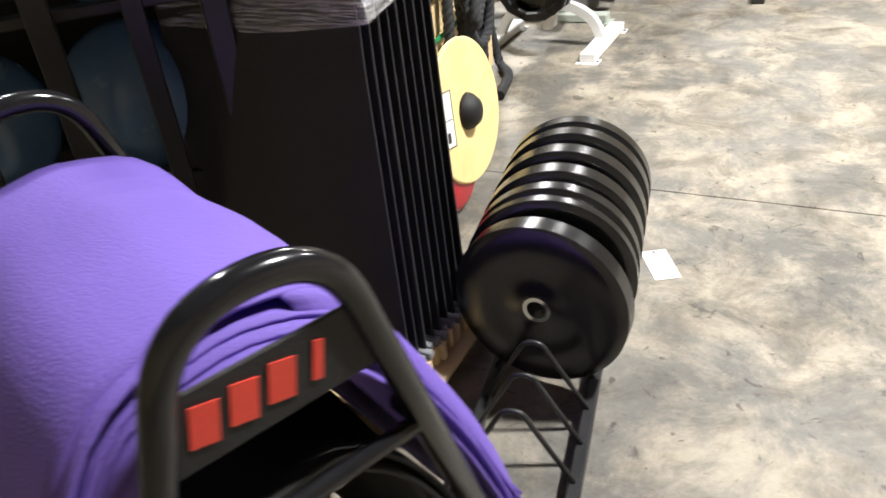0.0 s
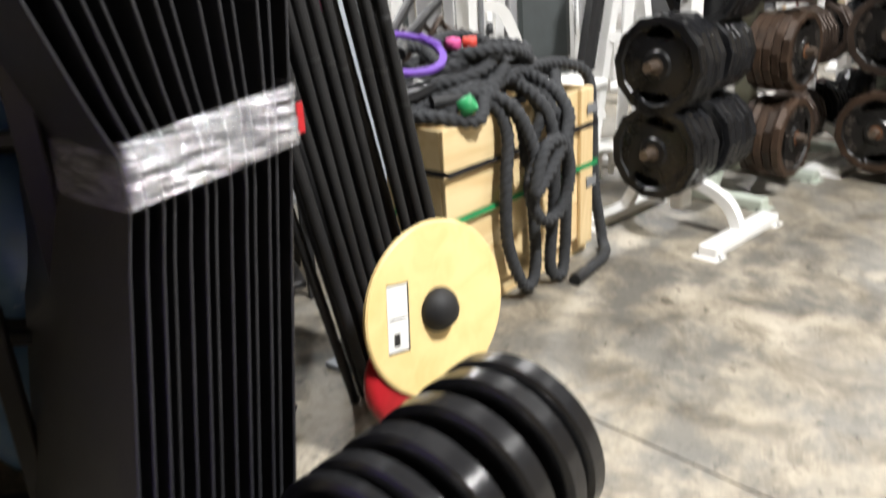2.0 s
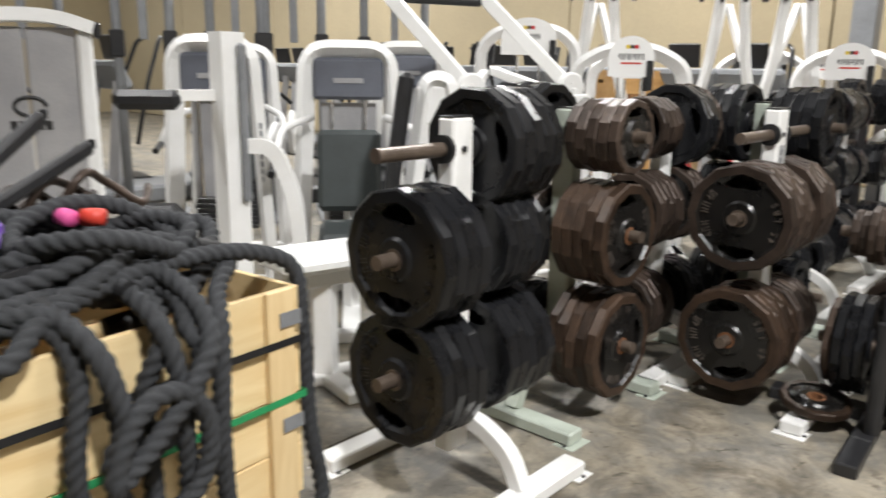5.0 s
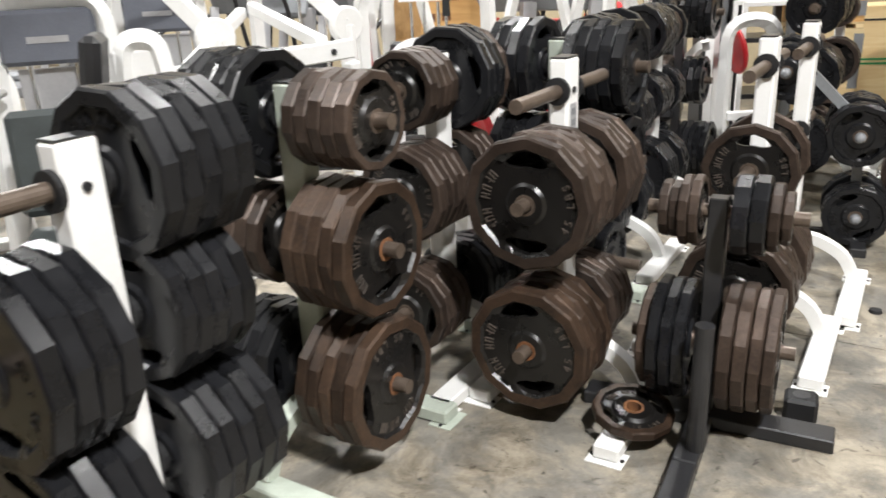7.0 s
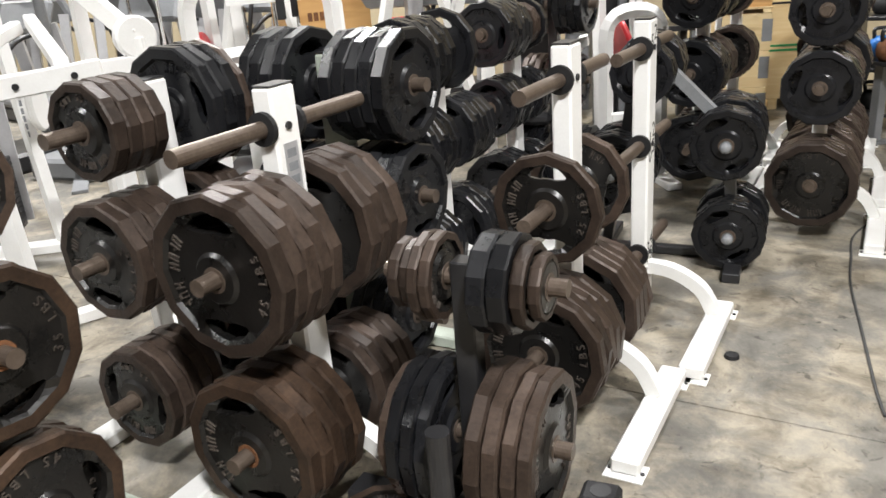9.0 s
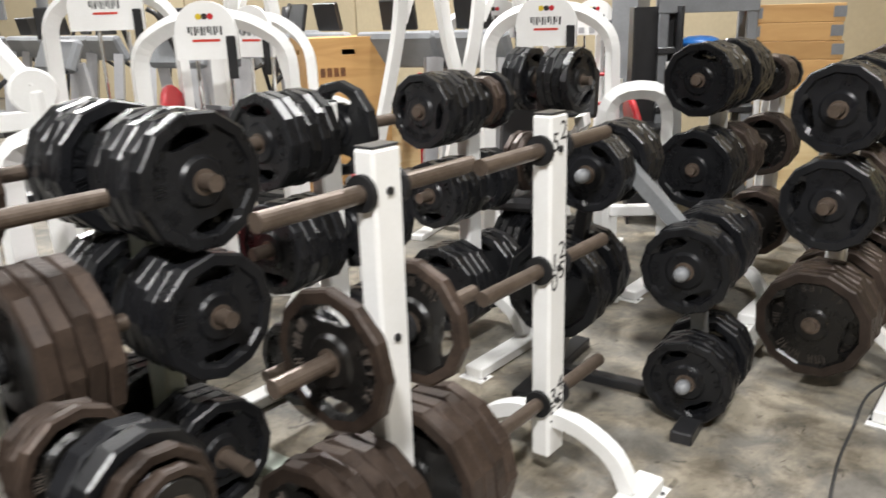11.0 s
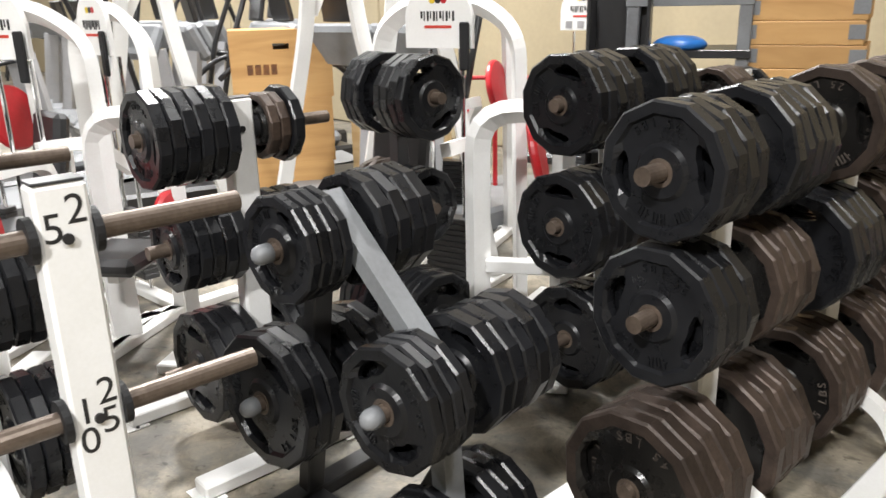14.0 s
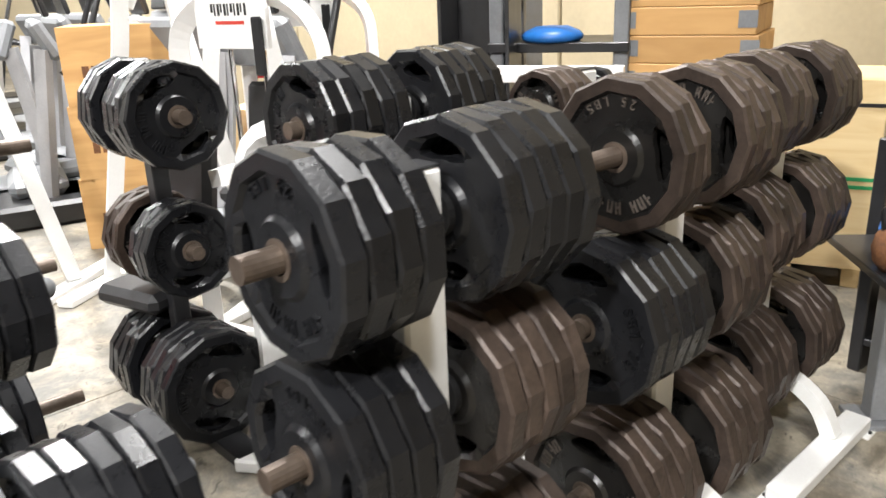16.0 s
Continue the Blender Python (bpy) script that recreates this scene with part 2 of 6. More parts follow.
M["cord"] = surf("dark_cord", (0.05, 0.05, 0.05), (0.03, 0.03, 0.03), rough=0.7)


def wrap_film():
    """Clear stretch film: see-through, with sharp glossy creases and milky folds."""
    m, t, b = node_mat("stretch_film")
    n, l = t.nodes, t.links
    b.inputs["Base Color"].default_value = (0.80, 0.80, 0.84, 1)
    b.inputs["Roughness"].default_value = 0.14
    b.inputs["Metallic"].default_value = 0.6
    co = n.new("ShaderNodeTexCoord")
    mp = n.new("ShaderNodeMapping")
    mp.inputs["Scale"].default_value = (5, 5, 70)
    k = n.new("ShaderNodeTexNoise")
    k.inputs["Scale"].default_value, k.inputs["Detail"].default_value, k.inputs["Distortion"].default_value = 2.0, 5, 0.35
    bp = n.new("ShaderNodeBump")
    bp.inputs["Strength"].default_value, bp.inputs["Distance"].default_value = 1.0, 0.012
    l.new(co.outputs["Object"], mp.inputs["Vector"])
    l.new(mp.outputs[0], k.inputs["Vector"])
    l.new(k.outputs["Fac"], bp.inputs["Height"])
    l.new(bp.outputs[0], b.inputs["Normal"])
    fold = n.new("ShaderNodeMapRange")
    fold.inputs["From Min"].default_value, fold.inputs["From Max"].default_value = 0.42, 0.62
    fold.inputs["To Min"].default_value, fold.inputs["To Max"].default_value = 0.10, 0.55
    l.new(k.outputs["Fac"], fold.inputs["Value"])
    l.new(fold.outputs[0], b.inputs["Alpha"])
    return m


M["film"] = wrap_film()


def glow(name, col, strength):
    m, t, b = node_mat(name)
    b.inputs["Emission Color"].default_value = (*col, 1)
    b.inputs["Emission Strength"].default_value = strength
    return m


M["lamp"] = glow("lamp_glow", (1.0, 0.99, 0.98), 14.0)
M["sky"] = glow("daylight_panel", (0.95, 0.98, 1.0), 5.0)


# ---- mesh helpers ----
def link(name, bm, material, parent=None, label="", smooth=False, m=None):
    me = bpy.data.meshes.new(name)
    bmesh.ops.recalc_face_normals(bm, faces=bm.faces[:])
    bm.to_mesh(me)
    bm.free()
    for p in me.polygons:
        p.use_smooth = smooth
    mats = material if isinstance(material, (list, tuple)) else [material]
    for k in mats:
        me.materials.append(M[k])
    ob = new(name, me)
    if m is not None:
        ob.matrix_basis = m
    if parent is not None:
        ob.parent = parent
    if label:
        ob["label"] = label
    return ob


part = link


def thing(name, m, label, category, group="", kind=""):
    ob = new(name)
    ob.empty_display_size = 0.1
    ob.matrix_basis = m
    return tagged(ob, label, category, group, kind)


def box(bm, lo, hi, m=None, bevel=0.0):
    lo, hi = Vector(lo), Vector(hi)
    g = bmesh.ops.create_cube(bm, size=1.0, matrix=Matrix.Translation((lo + hi) / 2) @ Matrix.Diagonal((*(hi - lo), 1)))
    vs = g["verts"]
    if bevel:
        es = list({e for v in vs for e in v.link_edges})
        r = bmesh.ops.bevel(bm, geom=es, offset=bevel, segments=1, affect="EDGES", profile=0.7)
        vs = list({v for f in r["faces"] for v in f.verts} | {v for v in vs if v.is_valid})
    if m is not None:
        bmesh.ops.transform(bm, matrix=m, verts=vs)
    return vs


def boxed(lo, hi, bevel=0.004, m=None):
    bm = bmesh.new()
    box(bm, lo, hi, m, bevel)
    return bm


def span(a, b):
    """Pose whose z runs from a to b, and the length."""
    a, b = Vector(a), Vector(b)
    d = b - a
    return Matrix.Translation(a) @ d.to_track_quat("Z", "Y").to_matrix().to_4x4(), d.length


def rod(bm, a, b, r, seg=14, r2=None):
    m, L = span(a, b)
    bmesh.ops.create_cone(bm, cap_ends=True, segments=seg, radius1=r, radius2=r if r2 is None else r2, depth=L, matrix=m @ Matrix.Translation((0, 0, L / 2)))


def bar(bm, a, b, w, h, bevel=0.004, up=(0, 0, 1)):
    """Rectangular tube from a to b, h along up, w across."""
    a, b = Vector(a), Vector(b)
    d = (b - a).normalized()
    u = Vector(up)
    u = (u - d * u.dot(d))
    u = u.normalized() if u.length > 1e-4 else Vector((1, 0, 0))
    s = d.cross(u)
    m = Matrix((s, u, d)).transposed().to_4x4()
    m.translation = a
    box(bm, (-w / 2, -h / 2, 0), (w / 2, h / 2, (b - a).length), m, bevel)


def sweep(bm, pts, r, seg=10, closed=False, twist=None, flat=None):
    """Tube along points. twist: (turns per metre, depth, strands) for rope; flat: (w, h) rectangular section."""
    P = [Vector(p) for p in pts]
    n = len(P)
    T = []
    for i in range(n):
        a = P[i - 1] if (i > 0 or closed) else P[i]
        c = P[(i + 1) % n] if (i < n - 1 or closed) else P[i]
        T.append((c - a).normalized())
    u = T[0].orthogonal().normalized() if abs(T[0].z) > 0.9 else (Vector((0, 0, 1)) - T[0] * T[0].z).normalized()
    rings, s = [], 0.0
    for i in range(n):
        if i:
            u = (u - T[i] * u.dot(T[i])).normalized()
            s += (P[i] - P[i - 1]).length
        v = T[i].cross(u)
        ring = []
        if flat:
            for x, y in ((-1, -1), (1, -1), (1, 1), (-1, 1)):
                ring.append(bm.verts.new(P[i] + v * x * flat[0] / 2 + u * y * flat[1] / 2))
        else:
            for k in range(seg):
                a = 2 * math.pi * k / seg
                rr = r
                if twist:
                    rr = r * (1 - twist[1] + twist[1] * abs(math.cos(twist[2] / 2 * (a - s * twist[0] * 2 * math.pi))))
                ring.append(bm.verts.new(P[i] + (u * math.cos(a) + v * math.sin(a)) * rr))
        rings.append(ring)
    k = len(rings[0])
    for i in range(n if closed else n - 1):
        A, B = rings[i], rings[(i + 1) % n]
        for j in range(k):
            bm.faces.new((A[j], A[(j + 1) % k], B[(j + 1) % k], B[j]))
    if not closed:
        bm.faces.new(rings[0][::-1])
        bm.faces.new(rings[-1])
    return rings


def smooth_path(pts, step=0.03, closed=False):
    """Catmull-Rom through the points at an even step."""
    P = [Vector(p) for p in pts]
    n, out = len(P), []
    for i in range(n if closed else n - 1):
        p0 = P[i - 1] if (i or closed) else P[0]
        p1, p2 = P[i], P[(i + 1) % n]
        p3 = P[(i + 2) % n] if (i + 2 < n or closed) else P[-1]
        k = max(2, int((p2 - p1).length / step))
        for j in range(k):
            t = j / k
            out.append(0.5 * ((2 * p1) + (p2 - p0) * t + (2 * p0 - 5 * p1 + 4 * p2 - p3) * t * t + (3 * p1 - p0 - 3 * p2 + p3) * t ** 3))
    if not closed:
        out.append(P[-1])
    return out


def round_path(pts, r, seg=6):
    """Polyline with rounded corners."""
    P = [Vector(p) for p in pts]
    out = [P[0]]
    for a, b, c in zip(P, P[1:], P[2:]):
        d1, d2 = (a - b), (c - b)
        k = min(r, d1.length * 0.49, d2.length * 0.49)
        s, e = b + d1.normalized() * k, b + d2.normalized() * k
        for i in range(seg + 1):
            t = i / seg
            out.append(s * (1 - t) ** 2 + b * 2 * t * (1 - t) + e * t * t)
    out.append(P[-1])
    return out


def lathe(bm, prof, seg=32, m=None):
    """Solid of revolution about z from (radius, z) pairs."""
    rings = []
    for r, z in prof:
        if r < 1e-5:
            rings.append([bm.verts.new((0, 0, z))])
        else:
            rings.append([bm.verts.new((r * math.cos(2 * math.pi * k / seg), r * math.sin(2 * math.pi * k / seg), z)) for k in range(seg)])
    for A, B in zip(rings, rings[1:]):
        for k in range(seg):
            q = [A[k % len(A)], A[(k + 1) % len(A)], B[(k + 1) % len(B)], B[k % len(B)]]
            q = [v for i, v in enumerate(q) if v not in q[:i]]
            if len(q) > 2:
                bm.faces.new(q)
    if m is not None:
        bmesh.ops.transform(bm, matrix=m, verts=[v for r in rings for v in r])


def text_mesh(txt, size, depth=0.0006):
    c = bpy.data.curves.new("text", "FONT")
    c.body, c.size, c.extrude, c.align_x, c.align_y = txt, size, depth, "CENTER", "CENTER"
    ob = bpy.data.objects.new("text", c)
    scene.collection.objects.link(ob)
    me = bpy.data.meshes.new_from_object(ob.evaluated_get(bpy.context.evaluated_depsgraph_get()))
    bpy.data.objects.remove(ob)
    bm = bmesh.new()
    bm.from_mesh(me)
    return bm


# ---- the setting: a warehouse turned to the trees' row ----
ROOM = pose(0, 0, 0, 0, 0, -27)          # room x across, room y into depth
U0, U1, V0, V1 = -23.0, 8.0, -9.0, 8.6


def slab():
    bm = bmesh.new()
    box(bm, (U0 - 1, V0 - 1, -0.2), (U1 + 1, V1 + 1, -0.012))
    ob = link("floor", bm, "floor", m=ROOM)
    tagged(ob, "stained worn concrete warehouse floor with saw-cut joints", "floor", kind="structure")
    xs = [U0 - 1, -14.0, -8.0, -2.55, 3.6, U1 + 1]
    ys = [V0 - 1, -5.95, -1.87, 2.21, 6.29, V1 + 1]
    for x0, x1 in zip(xs, xs[1:]):
        for y0, y1 in zip(ys, ys[1:]):
            part("slab", boxed((x0 + 0.003, y0 + 0.003, -0.012), (x1 - 0.003, y1 - 0.003, 0), 0.002), "floor", ob)


slab()


def walls():
    T = 0.25
    for name, lo, hi, cut in (("wall_north", (U0, V1, 0), (U1, V1 + T, CEIL), 0), ("wall_south", (U0, V0 - T, 0), (U1, V0, CEIL), 0),
                              ("wall_east", (U1, V0 - T, 0), (U1 + T, V1 + T, CEIL), 1)):
        w = thing(name, ROOM, "tan tilt-up concrete panel wall with open joints", "wall", kind="structure")
        part("backing", boxed((lo[0] + (0.1 if cut else 0), lo[1] + (0 if cut else 0.1 if lo[1] > 0 else 0), 0), (hi[0], hi[1] - (0.1 if lo[1] < 0 and not cut else 0), CEIL), 0), "wall", w)
        a, b = (lo[1], hi[1]) if cut else (lo[0], hi[0])
        k = max(1, round((b - a) / 3.9))
        for i in range(k):
            s, e = a + (b - a) * i / k + 0.012, a + (b - a) * (i + 1) / k - 0.012
            if cut:
                part("panel", boxed((lo[0], s, 0.01), (lo[0] + 0.099, e, CEIL), 0.012), "wall", w)
            elif lo[1] > 0:
                part("panel", boxed((s, lo[1], 0.01), (e, lo[1] + 0.099, CEIL), 0.012), "wall", w)
            else:
                part("panel", boxed((s, hi[1] - 0.099, 0.01), (e, hi[1], CEIL), 0.012), "wall", w)
    w = thing("wall_west", ROOM, "grey-shaded concrete wall with a high daylight opening", "wall", kind="structure")
    y0, y1, z0, z1 = 3.0, 6.6, 3.3, 5.6
    for lo, hi in (((U0 - T, V0, 0), (U0, y0, CEIL)), ((U0 - T, y1, 0), (U0, V1, CEIL)), ((U0 - T, y0, 0), (U0, y1, z0)), ((U0 - T, y0, z1), (U0, y1, CEIL))):
        part("panel", boxed(lo, hi, 0), "wall", w)
    win = thing("window_1", ROOM, "tall bright white daylight window in a steel frame", "window", kind="structure")
    part("pane", boxed((U0 - 0.16, y0, z0), (U0 - 0.14, y1, z1), 0), "sky", win)
    for lo, hi in (((U0 - 0.13, y0, z0), (U0 - 0.02, y1, z0 + 0.06)), ((U0 - 0.13, y0, z1 - 0.06), (U0 - 0.02, y1, z1)), ((U0 - 0.13, y0, z0 + 0.06), (U0 - 0.02, y0 + 0.06, z1 - 0.06)), ((U0 - 0.13, y1 - 0.06, z0 + 0.06), (U0 - 0.02, y1, z1 - 0.06))):
        part("frame", boxed(lo, hi, 0.003), "greysteel", win)
    c = link("ceiling", boxed((U0 - T, V0 - T, CEIL), (U1 + T, V1 + T, CEIL + 0.2), 0), "ceiling", m=ROOM)
    tagged(c, "pale grey corrugated warehouse ceiling deck", "ceiling", kind="structure")


walls()


def high_bay(u, v, power, z=CEIL - 0.55):
    m = ROOM @ pose(u, v, z)
    t = thing("high_bay_lamp", m, "round grey high-bay lamp hanging from the ceiling", "lamp", "high-bay lamps")
    bm = bmesh.new()
    lathe(bm, [(0.06, 0.40), (0.10, 0.38), (0.12, 0.2), (0.30, 0.02), (0.31, 0.0), (0.295, 0.0), (0.11, 0.19), (0.0, 0.19)], 24)
    part("housing", bm, "greysteel", t, smooth=True)
    bm = bmesh.new()
    lathe(bm, [(0.0, 0.035), (0.275, 0.035), (0.275, 0.03), (0.0, 0.03)], 24)
    part("diffuser", bm, "lamp", t)
    bm = bmesh.new()
    rod(bm, (0, 0, 0.39), (0, 0, CEIL - z), 0.008, 8)
    part("rod", bm, "greysteel", t)
    d = bpy.data.lights.new("lamp_light", "AREA")
    d.shape, d.size, d.energy, d.color = "DISK", 0.55, power, (1.0, 0.99, 0.98)
    lo = new("lamp_light", d)
    lo.parent = t
    lo.matrix_basis = pose(0, 0, 0.02)


for u, v, k in ((1.5, -1.5, 1.65), (2.1, 2.7, 0.42), (-1.6, 6.2, 0.42), (-5.2, 5.4, 1.15), (-5.2, -1.4, 0.5), (-12.0, 5.2, 1.3), (-17.5, 2.5, 1.0)):
    high_bay(u, v, LAMP_W * k)


# ---- weight trees and plates ----
ANG = 63.0
PEG_Z = (1.145, 0.765, 0.30)
PEG_L = 0.33
PLATES = {}
LETTERS = {}


def plate_mesh(d, th):
    """Twelve-sided grip plate: raised rim and hub, dished web, two through-slots."""
    key = (d, th)
    if key in PLATES:
        return PLATES[key]
    R, N = d / 2, 48
    rings = [(0.026, th / 2), (0.062, th / 2), (0.072, th / 2 - 0.010), (0.54 * R, th / 2 - 0.011), (0.775 * R, th / 2 - 0.011), (0.815 * R, th / 2), (0.965 * R, th / 2), (R, th / 2 - 0.006)]
    bm = bmesh.new()

    def rad(r, a, i):
        if i < 4:
            return r
        k = (a % (math.pi / 6)) - math.pi / 12
        return r * math.cos(math.pi / 12) / math.cos(k)

    V = {}
    for side in (1, -1):
        for i, (r, z) in enumerate(rings):
            for k in range(N):
                a = 2 * math.pi * k / N
                rr = rad(r, a, i)
                e = abs((math.degrees(a) + 90) % 180 - 90)
                if e < 31 and i in (3, 4):
                    q = 0.0 if e < 20 else (0.035 if e < 27 else 0.095)
                    rr += (q if i == 3 else -q) * R
                V[side, i, k] = bm.verts.new((rr * math.cos(a), rr * math.sin(a), z * side))
    slot = set()
    for k in range(N):
        a = (360.0 * (k + 0.5) / N) % 180
        if a < 27 or a > 153:
            slot.add(k)
    for k in range(N):
        k2 = (k + 1) % N
        for i in range(len(rings) - 1):
            if i == 3 and k in slot:
                continue
            fa = bm.faces.new((V[1, i, k], V[1, i + 1, k], V[1, i + 1, k2], V[1, i, k2]))
            fb = bm.faces.new((V[-1, i, k2], V[-1, i + 1, k2], V[-1, i + 1, k], V[-1, i, k]))
            fa.material_index = fb.material_index = 1 if i >= 5 else 0
        last = len(rings) - 1
        bm.faces.new((V[1, last, k], V[-1, last, k], V[-1, last, k2], V[1, last, k2])).material_index = 1
        bm.faces.new((V[1, 0, k2], V[-1, 0, k2], V[-1, 0, k], V[1, 0, k]))
        if k in slot:
            bm.faces.new((V[1, 3, k], V[1, 3, k2], V[-1, 3, k2], V[-1, 3, k]))
            bm.faces.new((V[1, 4, k2], V[1, 4, k], V[-1, 4, k], V[-1, 4, k2]))
            if (k - 1) % N not in slot:
                bm.faces.new((V[1, 3, k], V[-1, 3, k], V[-1, 4, k], V[1, 4, k]))
            if k2 not in slot:
                bm.faces.new((V[1, 3, k2], V[1, 4, k2], V[-1, 4, k2], V[-1, 3, k2]))
    me = bpy.data.meshes.new("weight_plate")
    bm.normal_update()
    bm.to_mesh(me)
    bm.free()
    sl = bmesh.new()
    lathe(sl, [(0.0255, -th / 2 - 0.002), (0.036, -th / 2 - 0.002), (0.036, th / 2 + 0.002), (0.0255, th / 2 + 0.002), (0.0255, -th / 2 - 0.002)], 20)
    sm = bpy.data.meshes.new("sleeve")
    bmesh.ops.recalc_face_normals(sl, faces=sl.faces[:])
    sl.to_mesh(sm)
    sl.free()
    bm = bmesh.new()
    # raised marks round the web
    kg = "45 LBS" if d >= 0.44 else "35 LBS" if d >= 0.385 else "25 LBS" if d >= 0.29 else "10 LBS"
    for side in (1, -1):
        flip = pose(0, 0, 0, 180 if side < 0 else 0, 0, 0)
        for i, ch in enumerate(kg):
            if ch == " ":
                continue
            a = 270 + (i - 2.5) * 11.0
            if ch not in LETTERS:
                tm = text_mesh(ch, 1.0, 0.0)
                tm.verts.index_update()
                LETTERS[ch] = ([v.co.copy() for v in tm.verts], [[v.index for v in f.verts] for f in tm.faces if f.normal.z > 0.5])
                tm.free()
            co, fa = LETTERS[ch]
            put = flip @ pose(0, 0, th / 2 - 0.0102, 0, 0, a) @ pose(0.69 * R, 0, 0, 0, 0, 90)
            lo = [bm.verts.new(put @ Vector((c.x * 0.17 * R, c.y * 0.17 * R, 0.0))) for c in co]
            hi = [bm.verts.new(put @ Vector((c.x * 0.17 * R, c.y * 0.17 * R, 0.0045))) for c in co]
            edges = {(f[k], f[(k + 1) % len(f)]) for f in fa for k in range(len(f))}
            for f in fa:
                bm.faces.new([hi[k] for k in f])
            for p, q in edges:
                if (q, p) not in edges:
                    bm.faces.new((lo[p], lo[q], hi[q], hi[p]))
    for c0 in (90,):
        n = 8
        for j in range(n):
            if j == 4:
                continue
            a = radians(c0 + (j - (n - 1) / 2) * 10.5)
            for s in (1, -1):
                w = 0.075 * R
                m = pose(0, 0, 0, 0, 0, math.degrees(a)) @ Matrix.Translation((0.655 * R, 0, s * (th / 2 - 0.009)))
                q = w * 0.5
                box(bm, (-w, -q, -0.0028), (w, -q * 0.5, 0.0028), m)
                if j % 3 != 1:
                    box(bm, (-w, q * 0.5, -0.0028), (w, q, 0.0028), m)
                if j % 2 == 0:
                    box(bm, (w * 0.66, -q * 0.49, -0.0028), (w, q * 0.49, 0.0028), m)
                else:
                    box(bm, (-w * 0.25, -q * 0.49, -0.0028), (w * 0.1, q * 0.49, 0.0028), m)
    lm = bpy.data.meshes.new("raised_lettering")
    bmesh.ops.recalc_face_normals(bm, faces=bm.faces[:])
    bm.to_mesh(lm)
    bm.free()
    PLATES[key] = (me, sm, lm, {})
    return PLATES[key]


LOOKS = {"k": ("black", "black rubber-coated twelve-sided weight plate on a tree peg"), "b": ("brown", "rusty brown cast-iron twelve-sided weight plate on a tree peg"),
         "r": ("brownpale", "worn brown cast-iron twelve-sided weight plate on a tree peg"),
         "o": ("orangerim", "rust-rimmed iron weight plate with orange rust at the hub")}
PRNG = random.Random(7)


def weight_plate(d, th, look_key, m):
    me, sm, lm, cache = plate_mesh(d, th)
    mt, lab = LOOKS[look_key]
    if look_key not in cache:
        c, s, q = me.copy(), sm.copy(), lm.copy()
        face = "black" if look_key == "k" else "ironface"
        for k in (face, mt):
            c.materials.append(M[k])
        s.materials.append(M["rust" if look_key == "o" else "steel"])
        q.materials.append(M["black" if look_key == "k" else "paleletter"])
        cache[look_key] = (c, s, q)
    c, s, q = cache[look_key]
    ob = new("weight_plate", c)
    ob.matrix_basis = m
    tagged(ob, lab, "weight plate", "weight plates")
    new("sleeve", s).parent = ob
    tagged(new("raised_lettering", q), "raised cast lettering", kind="stuff").parent = ob
    return ob


def number_marks(tree):
    for z, l, r in ((1.145, "5", "2"), (0.765, "10", "25"), (0.30, "35", "45")):
        for txt, y0, z0 in ((l, -0.023, z + 0.02), (r, 0.022, z + 0.052)):
            for i, ch in enumerate(txt):
                bm = text_mesh(ch, 0.082, 0.0004)
                ob = part("number", bm, "ink", tree)
                ob.matrix_basis = Matrix.Translation((0.0343, y0, z0 - i * 0.066)) @ pose(0, 0, 0, 90, 0, 90)


TREE = {}


